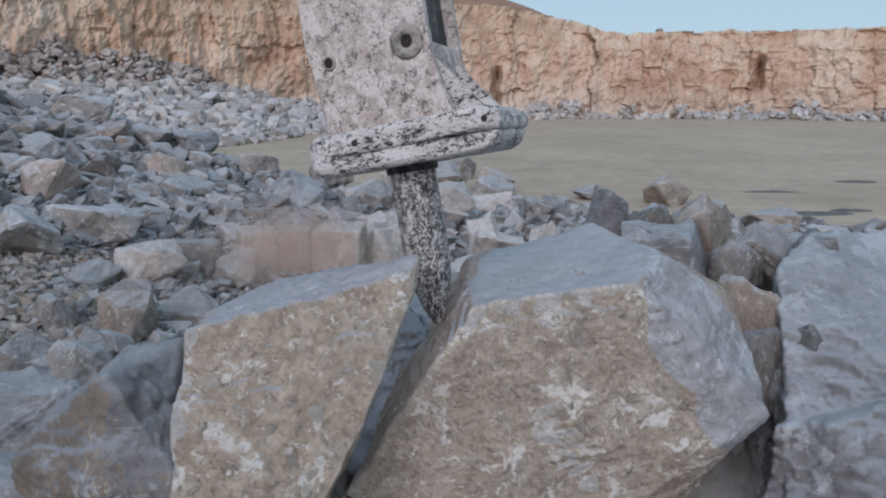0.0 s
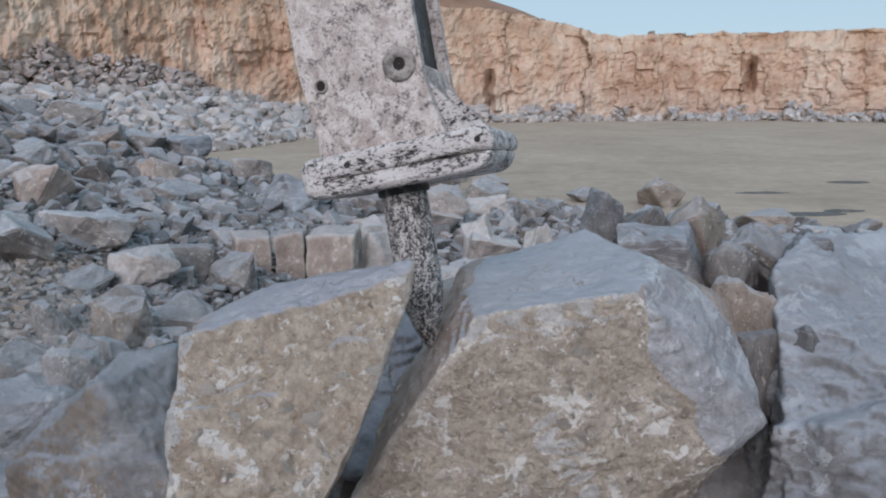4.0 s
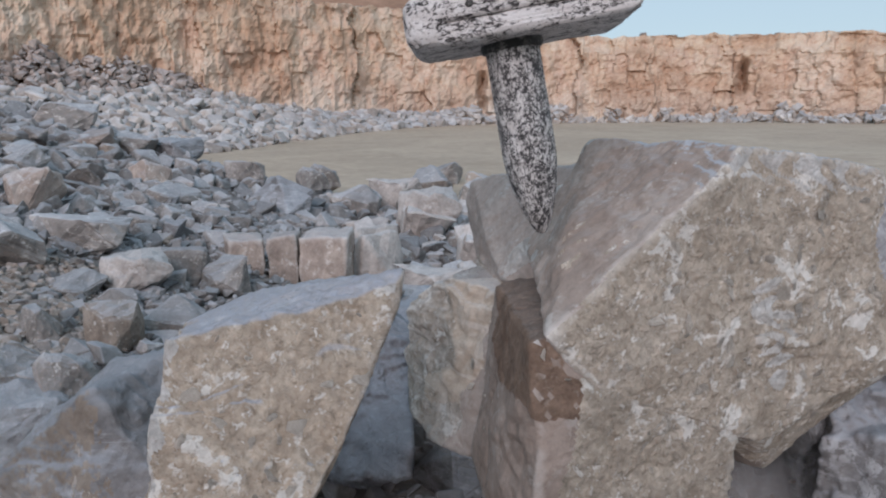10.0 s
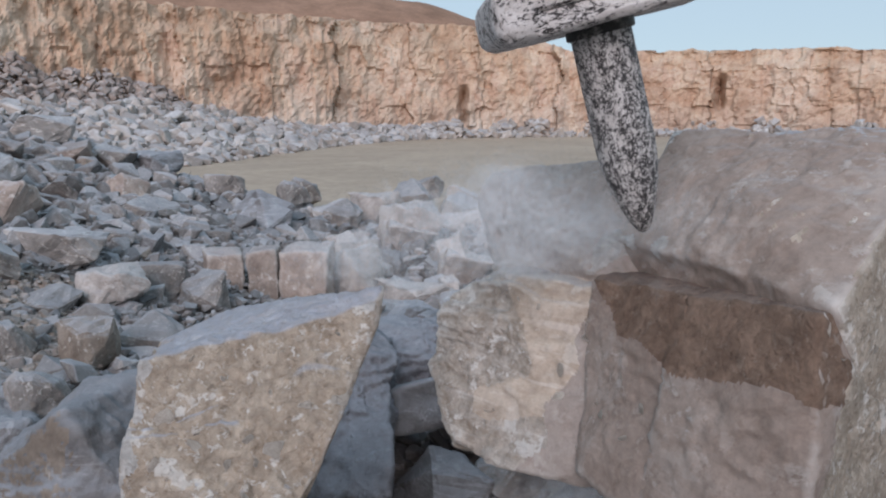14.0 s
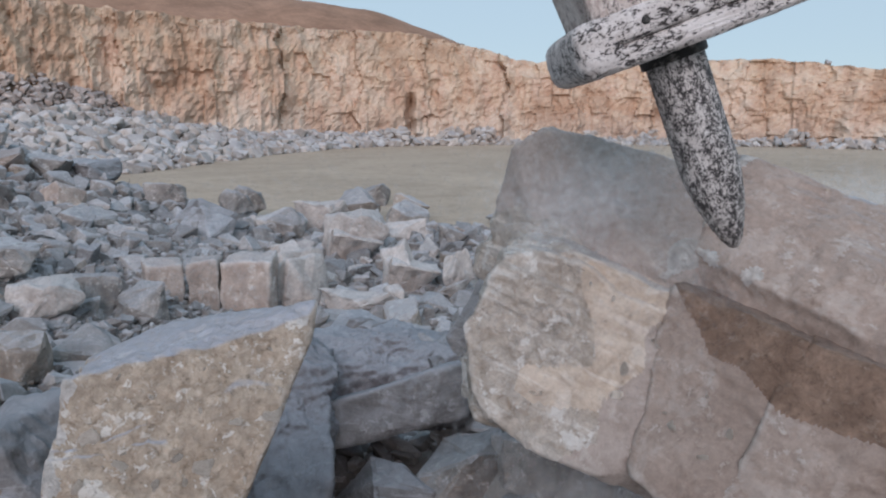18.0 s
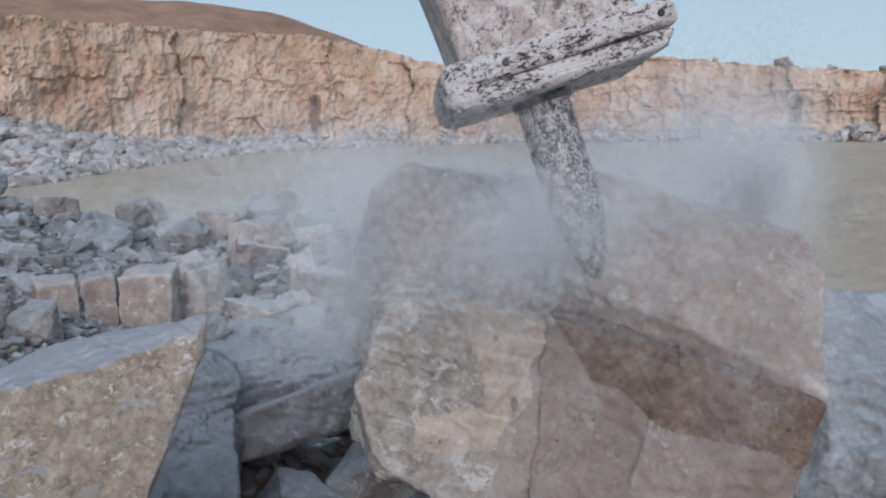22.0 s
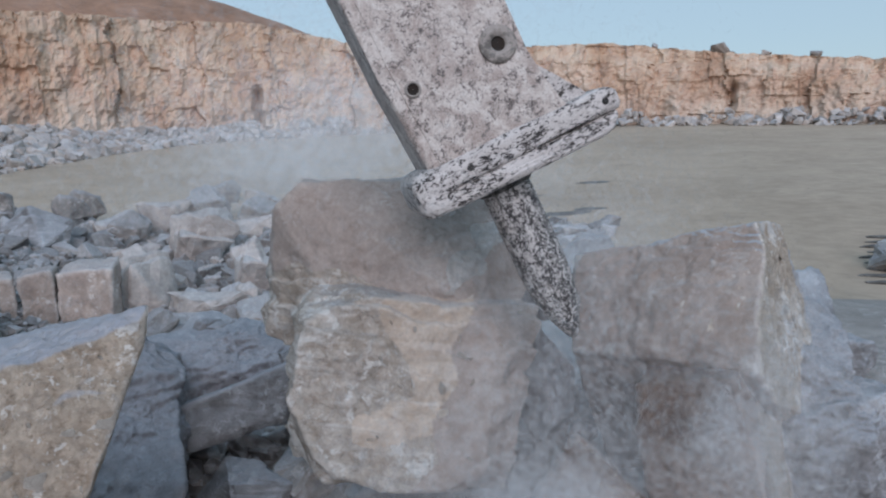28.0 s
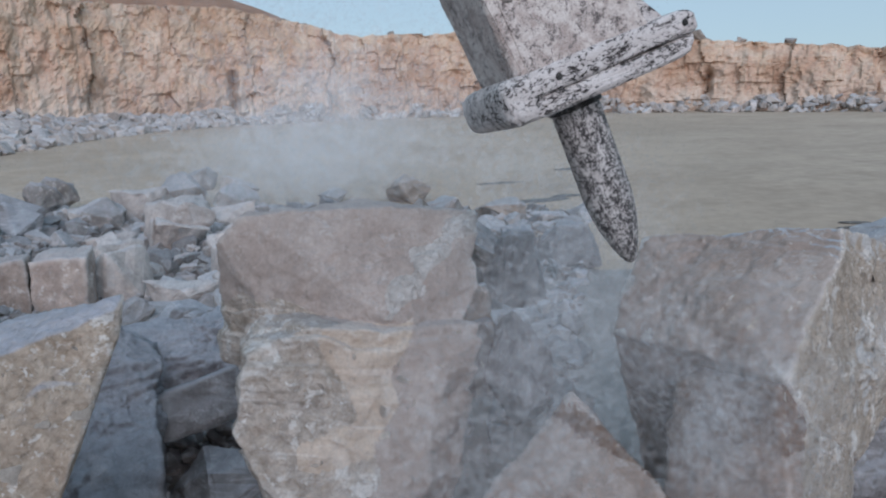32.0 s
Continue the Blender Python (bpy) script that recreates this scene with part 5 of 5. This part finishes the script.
def dust_cloud(label, n, spread_xyz, seed, clumps=14, grain=0.07, mat=None):
    """A puff of airborne dust: many fine grains, thick at its heart and thin at its rim."""
    rng = np.random.default_rng(seed)
    mid = rng.normal(0, 0.85, (clumps, 3))
    wide = rng.uniform(0.3, 0.8, clumps)
    k = rng.integers(0, clumps, n)
    p = (mid[k] + rng.normal(0, 1, (n, 3)) * wide[k][:, None]) * np.array(spread_xyz)
    tri = rng.normal(0, 1, (n, 3, 3))
    tri /= np.linalg.norm(tri, axis=2)[:, :, None]
    tri *= grain * rng.uniform(0.4, 1.0, (n, 1, 1)) * 0.6
    co = (p[:, None, :] + tri).reshape(-1, 3)
    me = bpy.data.meshes.new("dust_cloud")
    me.vertices.add(3 * n)
    me.vertices.foreach_set("co", co.ravel())
    me.loops.add(3 * n)
    me.loops.foreach_set("vertex_index", np.arange(3 * n, dtype=np.int32))
    me.polygons.add(n)
    me.polygons.foreach_set("loop_start", np.arange(0, 3 * n, 3, dtype=np.int32))
    me.update(calc_edges=True)
    me.materials.append(mat or M_DUST)
    return tagged(new("dust_cloud", me), label, "dust", kind="stuff")


GREY_DUST = "pale grey stone dust drifting up from the chisel"
PUFFS = [
    (dust_cloud("thin reddish dust behind the splitting block", 30000, (0.27, 0.25, 0.17), 1, 24, mat=M_DUSTRED), [(0, -0.85, 4.3, 1.70), (1, -0.95, 4.3, 1.6), (2, -1.2, 4.4, 1.3), (3.2, -1.5, 4.5, 0.7), (5, -1.6, 4.5, -0.6), (32, -1.6, 4.5, -0.8)]),
    (dust_cloud("thin pale dust settling beside the wedge", 26000, (0.32, 0.25, 0.3), 2), [(0, -1.35, 3.5, 0.6), (3.5, -1.4, 3.4, 0.85), (6, -1.65, 3.35, 1.0), (9, -1.75, 3.35, 0.75), (12, -1.9, 3.4, 0.2), (16, -2, 3.4, -0.8), (32, -2, 3.4, -1.2)]),
    (dust_cloud(GREY_DUST, 30000, (0.3, 0.22, 0.13), 3), [(0, 0.9, 4.2, 0.4), (13.1, 0.9, 4.0, 1.3), (13.6, 0.7, 3.5, 1.95), (14.0, 0.48, 3.4, 2.08), (14.4, 0.3, 3.6, 2.12), (15.5, 0.4, 4.3, 1.5), (16.5, 0.5, 4.6, 0.6), (18, 0.4, 5.0, -0.6), (21, 0.2, 5.6, -0.9), (25, -1.3, 6.2, -0.8), (32, -1.3, 6.2, -1.2)]),
    (dust_cloud(GREY_DUST, 130000, (0.55, 0.3, 0.24), 4), [(0, 1.5, 4.4, 0.2), (16.9, 1.5, 4.2, 1.0), (17.9, 1.45, 3.8, 1.8), (19, 1.05, 3.7, 2.2), (20.5, 0.85, 3.8, 2.15), (23, 0.85, 3.9, 1.95), (24.5, 0.9, 4.0, 1.75), (26, 1.0, 5.0, 0.6), (29, 0.8, 6.0, -0.9), (32, 0.4, 6.0, -1.2)]),
    (dust_cloud(GREY_DUST, 60000, (0.17, 0.2, 0.42), 5), [(0, 2.2, 4.6, -0.2), (17.8, 2.2, 4.4, 0.6), (18.6, 2.3, 3.8, 2.15), (19.2, 2.5, 3.75, 2.5), (20, 2.8, 3.75, 2.75), (21, 2.75, 3.7, 2.6), (23, 2.6, 3.6, 2.2), (26, 2.9, 4.2, 1.7), (29, 3.4, 6.5, 0.8), (32, 3.6, 8.0, 0.3)]),
    (dust_cloud(GREY_DUST, 130000, (0.7, 0.4, 0.32), 6, 20), [(0, 2.0, 4.6, -0.4), (19.5, 2.0, 4.5, 0.6), (20.5, 1.9, 4.0, 1.9), (21.5, 1.95, 3.7, 2.1), (23, 2.2, 3.5, 2.05), (24.3, 2.3, 3.5, 1.9), (25.5, 2.7, 4.6, 1.5), (26.5, 3.0, 5.6, 0.9), (28.5, 3.0, 6.6, 0.2), (32, 2.8, 7.5, -0.2)]),
    (dust_cloud("dense white dust bursting from the break", 44000, (0.42, 0.18, 0.17), 7), [(0, 1.4, 3.3, -0.6), (24.6, 1.4, 3.2, 0.3), (25.3, 1.3, 2.8, 1.05), (26, 1.18, 2.55, 1.45), (26.6, 1.25, 2.5, 1.35), (28.5, 1.45, 2.9, 0.7), (30, 1.5, 3.0, 0.55), (32, 1.5, 3.0, 0.45)]),
    (dust_cloud("blue-grey dust hanging between the broken blocks", 34000, (0.3, 0.3, 0.45), 8), [(0, 2.0, 3.9, -1.2), (24.5, 2.0, 3.9, -0.4), (28.5, 1.8, 3.6, 1.0), (30, 1.9, 3.6, 1.15), (32, 2.05, 3.6, 1.2)]),
    (dust_cloud("thin stone dust hanging over the rubble", 11000, (1.7, 0.8, 0.4), 9, 22, 0.1), [(0, -1.2, 6.5, -2.2), (15, -1.0, 6.4, -1.2), (17, -0.9, 6.0, 1.2), (21, -0.2, 6.0, 1.4), (26, 0.3, 5.8, 1.5), (32, 0.6, 5.8, 1.4)]),
    (dust_cloud("wide thin veil of dust drifting over the pit floor", 52000, (6.0, 3.0, 1.9), 10, 26, 0.5), [(0, 3, 25, -11), (18, 3, 25, -9), (20.5, 0.8, 25, -1.5), (22, 0.2, 25, 0.4), (24.5, 2.2, 25, 1.9), (26, 3.2, 25, 2.2), (29, 4.2, 25, 2.2), (32, 4.6, 25, 1.9)]),
    (dust_cloud("pale dust spilling down beside the broken block", 34000, (0.4, 0.2, 0.36), 13, 18), [(0, 2.2, 3.6, -1.5), (18, 2.2, 3.5, -1.0), (21, 2.25, 2.9, 1.0), (23, 2.3, 2.75, 1.25), (26, 2.35, 2.6, 1.2), (29, 2.35, 2.35, 1.1), (32, 2.35, 2.3, 1.15)]),
    (dust_cloud("fine dust haze hanging before the broken blocks", 66000, (1.5, 0.3, 0.62), 12, 24), [(0, 1.5, 3.0, -3.0), (15, 1.5, 3.0, -2.5), (20, 1.4, 2.6, -0.6), (22, 1.2, 2.4, 0.0), (24, 1.0, 2.3, 0.6), (25.2, 1.05, 2.3, 0.8), (26.4, 1.1, 2.3, 1.25), (32, 1.2, 2.3, 1.3)]),
    (dust_cloud("thin dust veil rising past the breaker", 26000, (0.36, 0.2, 0.25), 11), [(0, 1.3, 3.6, -0.5), (18.5, 1.3, 3.5, 0.5), (20, 1.25, 2.75, 2.1), (22, 1.1, 2.6, 2.35), (24, 1.0, 2.6, 2.35), (25.5, 0.9, 3.4, 1.5), (28, 1.3, 4.6, 0.2), (32, 1.3, 4.6, -0.5)]),
]


def flying_chips():
    """Chips thrown up by the blows: out of the break, over, and down again."""
    rnd = random.Random(12)
    out = []
    for i in range(44):
        t0 = 22.6 + 2.0 * rnd.random()
        a = Vector((1.75 + rnd.uniform(-0.35, 0.45), 3.05 + rnd.uniform(-0.25, 0.2), 1.75 + rnd.uniform(-0.15, 0.1)))
        v = Vector((rnd.uniform(-0.7, 0.9), rnd.uniform(-0.7, 0.0), rnd.uniform(0.9, 2.2)))
        ob = new("stone_chip", STONES[("grey", "tan")[i % 2]][i % 5])
        s = 0.014 + 0.04 * rnd.random() ** 2
        ob.scale = (s, s * 0.8, s * 0.7)
        tagged(ob, "small pale stone chip thrown up by the blow", "stone chip", "flying chips")
        hide = a + Vector((0, 0.5, -1.3))
        rows = [(0, pose(*hide)), (t0 - 0.4, pose(*hide))]
        for k in range(9):
            t = k * 0.15
            p = a + v * t + Vector((0, 0, -4.9 * t * t))
            rows.append((t0 + t, pose(*p, 60 * k, 25 * k, 0)))
            if p.z < 0.2:
                break
        rest = rows[-1][1].translation
        rows.append((t0 + 1.6, pose(rest.x, rest.y, min(rest.z, 0.1), 60 * k, 25 * k, 0)))
        rows.append((32, pose(rest.x, rest.y, min(rest.z, 0.1), 60 * k, 25 * k, 0)))
        out.append((ob, rows))
    return out


FLYING = flying_chips()


# ---------------------------------------------------------------- what moves
BLOCK = [
    (0.0, pose(-0.900, 0.636, -0.956, 3.86, -14.21, -14.59)),
    (0.5, pose(-0.861, 0.611, -0.970, 4.02, -14.04, -13.71)),
    (1.0, pose(-0.857, 0.613, -0.966, 3.77, -13.95, -13.56)),
    (1.5, pose(-0.862, 0.629, -0.975, 3.86, -13.91, -13.65)),
    (2.0, pose(-0.855, 0.624, -0.968, 3.51, -14.17, -13.48)),
    (2.5, pose(-0.848, 0.621, -0.972, 3.65, -14.06, -13.30)),
    (3.0, pose(-0.864, 0.676, -1.026, 4.67, -13.92, -14.09)),
    (3.5, pose(-0.867, 0.632, -0.975, 3.62, -13.77, -13.63)),
    (5.5, pose(-0.619, 0.579, -1.063, 6.63, -14.12, -12.19)),
    (6.0, pose(-0.540, 0.507, -0.986, 6.12, -13.41, -10.96)),
    (6.5, pose(-0.458, 0.332, -0.728, 2.45, -11.48, -7.95)),
    (7.0, pose(-0.318, 0.219, -0.514, 0.21, -9.95, -5.44)),
    (7.5, pose(-0.272, 0.218, -0.500, 2.33, -7.41, -4.68)),
    (8.0, pose(-0.194, 0.158, -0.329, 1.30, -5.31, -3.44)),
    (8.5, pose(-0.111, 0.086, -0.182, 0.96, -2.51, -1.65)),
    (9.0, pose(-0.000, 0.000, -0.000, 0.00, -0.00, -0.01)),
    (9.5, pose(0.128, -0.010, 0.086, 0.33, 1.85, 1.63)),
    (10.0, pose(0.287, -0.096, 0.275, -1.02, 3.57, 3.58)),
    (10.5, pose(0.429, -0.149, 0.456, -2.46, 5.23, 5.09)),
    (11.0, pose(0.669, -0.226, 0.651, -4.27, 6.45, 7.72)),
    (11.5, pose(0.985, -0.288, 0.823, -5.98, 7.74, 11.32)),
    (12.0, pose(1.402, -0.319, 0.938, -6.66, 9.51, 16.12)),
    (12.5, pose(1.634, -0.331, 0.925, -6.25, 9.96, 18.74)),
    (13.0, pose(1.824, -0.347, 0.847, -5.18, 9.87, 21.02)),
    (13.5, pose(1.985, -0.348, 0.767, -4.13, 10.80, 23.21)),
    (14.0, pose(2.095, -0.375, 0.648, -2.49, 11.49, 24.58)),
    (14.5, pose(2.252, -0.347, 0.529, -0.64, 11.62, 26.72)),
    (16.5, pose(2.896, 0.020, -0.112, 11.10, 17.44, 39.32)),
    (17.0, pose(3.082, 0.146, -0.293, 15.17, 20.47, 44.74)),
    (17.5, pose(3.196, 0.228, -0.399, 17.31, 21.62, 47.95)),
    (18.0, pose(3.366, 0.362, -0.494, 18.32, 20.30, 50.87)),
    (18.5, pose(3.472, 0.390, -0.448, 16.96, 19.87, 51.67)),
    (19.0, pose(3.630, 0.521, -0.476, 16.71, 18.91, 54.34)),
    (19.5, pose(3.716, 0.581, -0.498, 16.43, 18.04, 55.51)),
    (20.0, pose(3.789, 0.665, -0.536, 16.42, 17.26, 57.16)),
    (20.5, pose(3.819, 0.695, -0.544, 16.20, 16.70, 57.27)),
    (21.0, pose(3.854, 0.757, -0.586, 16.69, 16.16, 58.32)),
    (21.5, pose(3.868, 0.801, -0.627, 17.01, 15.19, 58.65)),
    (22.0, pose(3.846, 0.775, -0.650, 16.65, 14.54, 57.55)),
    (22.5, pose(3.887, 0.833, -0.732, 17.14, 12.57, 57.87)),
    (23.0, pose(3.887, 0.834, -0.782, 17.15, 11.79, 57.79)),
]
SHELF = [
    (23.5, pose(3.939, 0.900, -0.802, 16.69, 9.71, 58.31)),
    (24.0, pose(3.939, 0.869, -0.769, 16.07, 9.37, 57.76)),
    (24.5, pose(3.890, 0.811, -0.737, 15.36, 8.49, 55.90)),
    (25.0, pose(3.787, 0.726, -0.716, 14.83, 8.04, 53.78)),
    (25.5, pose(3.776, 0.655, -0.561, 12.44, 7.93, 52.34)),
    (26.0, pose(3.899, 0.730, -0.452, 11.09, 9.36, 54.48)),
    (26.5, pose(4.052, 0.826, -0.309, 9.53, 11.38, 56.98)),
    (28.5, pose(4.160, 0.841, -0.154, 8.61, 15.92, 59.50)),
    (29.0, pose(4.140, 0.779, -0.094, 8.80, 18.08, 59.30)),
    (29.5, pose(4.138, 0.774, -0.073, 9.29, 19.99, 59.91)),
    (30.0, pose(4.156, 0.812, -0.101, 9.62, 19.82, 60.29)),
    (30.5, pose(4.163, 0.835, -0.100, 8.88, 18.44, 60.01)),
    (31.0, pose(4.052, 0.729, -0.074, 8.15, 17.51, 57.84)),
    (31.5, pose(4.041, 0.843, -0.157, 6.93, 15.15, 57.50)),
    (32.0, pose(4.030, 0.958, -0.240, 5.72, 12.78, 57.15)),
]
HAMMER = [
    (0.0, pose(-0.151, 3.702, 2.227, -3.20, -11.21, -18.31)),
    (0.5, pose(-0.173, 3.679, 2.212, -6.08, -11.25, -16.95)),
    (1.0, pose(-0.167, 3.706, 2.175, -5.82, -11.47, -16.34)),
    (1.5, pose(-0.167, 3.713, 2.137, -6.32, -11.86, -16.14)),
    (2.0, pose(-0.175, 3.711, 2.128, -6.08, -11.82, -16.26)),
    (2.5, pose(-0.172, 3.711, 2.131, -5.93, -11.74, -16.63)),
    (3.0, pose(-0.163, 3.699, 2.145, -4.04, -11.90, -18.65)),
    (3.5, pose(-0.171, 3.711, 2.135, -5.51, -11.58, -16.81)),
    (5.5, pose(-0.130, 3.636, 2.178, -5.81, -12.33, -15.94)),
    (6.0, pose(-0.088, 3.602, 2.212, -6.32, -11.68, -16.21)),
    (6.5, pose(-0.044, 3.567, 2.270, -5.78, -11.79, -16.80)),
    (7.0, pose(0.007, 3.521, 2.356, -5.59, -11.90, -17.06)),
    (7.5, pose(0.048, 3.492, 2.426, -6.95, -11.62, -15.96)),
    (8.0, pose(0.094, 3.449, 2.505, -9.15, -11.66, -14.44)),
    (8.5, pose(0.159, 3.418, 2.583, -9.17, -11.79, -16.07)),
    (9.0, pose(0.212, 3.313, 2.665, -8.24, -10.57, -13.66)),
    (9.5, pose(0.276, 3.266, 2.730, -6.24, -10.14, -7.95)),
    (10.0, pose(0.317, 3.236, 2.799, -3.97, -9.89, -2.36)),
    (11.0, pose(0.420, 3.155, 2.892, 0.20, -10.56, 1.58)),
    (13.0, pose(0.600, 3.024, 2.916, 3.10, -15.03, 1.63)),
    (14.0, pose(0.676, 2.927, 2.901, 0.16, -15.00, 1.16)),
    (16.5, pose(1.073, 3.039, 2.873, 1.17, -19.62, -2.04)),
    (18.0, pose(1.220, 2.891, 2.871, -2.46, -20.82, -2.71)),
    (19.0, pose(1.273, 3.118, 2.843, -6.74, -18.65, -0.71)),
    (21.0, pose(1.237, 3.012, 2.765, -8.10, -18.02, -3.21)),
    (23.0, pose(1.265, 3.013, 2.680, -8.80, -15.53, -8.64)),
    (24.5, pose(1.211, 2.923, 2.551, -2.80, -17.85, -4.79)),
    (25.0, pose(1.196, 2.962, 2.501, -4.13, -16.67, -4.07)),
    (25.5, pose(1.196, 3.021, 2.428, -6.42, -16.01, -4.11)),
    (26.0, pose(1.251, 3.047, 2.363, -7.60, -17.03, -4.94)),
    (26.5, pose(1.319, 2.998, 2.333, -5.32, -23.11, -7.34)),
    (28.5, pose(1.418, 3.000, 2.330, -5.63, -23.49, -5.00)),
    (29.0, pose(1.453, 2.989, 2.340, -6.51, -20.54, -1.11)),
    (29.5, pose(1.488, 2.851, 2.380, -2.84, -22.62, 1.34)),
    (30.0, pose(1.496, 2.780, 2.398, -0.86, -22.30, 4.45)),
    (30.5, pose(1.581, 2.826, 2.445, 1.13, -22.99, 3.12)),
    (31.0, pose(1.690, 2.923, 2.481, 0.14, -23.04, 2.79)),
    (31.5, pose(1.773, 2.949, 2.533, -2.78, -21.63, 1.51)),
    (32.0, pose(1.820, 2.950, 2.608, -6.81, -19.73, -0.45)),
]
RIGHT = [
    (24.0, pose(3.920, 1.237, -1.336, 22.20, 5.88, 51.06)),
    (25.0, pose(3.958, 1.077, -1.301, 20.85, 10.02, 53.64)),
    (26.0, pose(4.734, 1.595, -1.328, 14.55, 0.26, 52.27)),
    (29.0, pose(3.172, -0.267, 1.050, -21.85, 0.99, 15.75)),
    (30.5, pose(2.950, -0.413, 0.766, -16.17, 8.37, 12.22)),
    (32.0, pose(2.814, -0.612, 0.420, -10.12, 9.38, 11.10)),
]
CHIP_A = [
    (26.0, pose(1.747, 2.958, 0.468, 46.46, 16.26, 82.43)),
    (29.0, pose(2.02, 2.96, 0.22, 46.29, -3.28, 111.93)),
    (32.0, pose(1.93, 2.88, 0.40, 49.29, -11.83, 112.98)),
]


def about(rows, c):
    """Rows for a thing whose mesh is about c of the block's space."""
    return [(t, m @ Matrix.Translation(c)) for t, m in rows]


def part_way(a, b, k):
    return Matrix.LocRotScale(a.translation.lerp(b.translation, k), a.to_quaternion().slerp(b.to_quaternion(), k), None)


def motions():
    whole_q, right = about(BLOCK, C_Q), about(RIGHT, C_Q)
    walk(ROCK_Q, whole_q + right)
    whole_a = about(BLOCK, C_FA)
    walk(ROCK_FA, whole_a + [(24.3, part_way(whole_a[-1][1], CHIP_A[0][1], 0.25))] + CHIP_A)
    walk(ROCK_FB, about(BLOCK + RIGHT, C_FB))
    walk(ROCK_P, about(BLOCK + SHELF, C_P))
    at = Matrix.Translation(C_L)
    lean = at @ pose(0.06, 0, 0, 0, -2.0, 0)
    walk(ROCK_L, [(0, lean), (3.5, lean), (6, at), (32, at)])
    # the pale boulder is shouldered aside as the block swings over
    rest = Matrix.Translation(c_b)
    walk(pale, [(t, pose(k, 0.3 * k, -0.1 * k, 0, 6 * k, -8 * k) @ rest) for t, k in ((0, 0), (3.5, 0), (6, 0.03), (8, 0.11), (10, 0.17), (12, 0.24), (14.5, 0.42), (17, 0.68), (21, 0.95), (24, 1.0), (32, 1.0))])
    walk(BREAKER, HAMMER)
    for puff, rows in PUFFS:
        walk(puff, [(t, pose(x, y, z, 0, 0, t * 1.5)) for t, x, y, z in rows])
    for chip, rows in FLYING:
        walk(chip, rows)


motions()
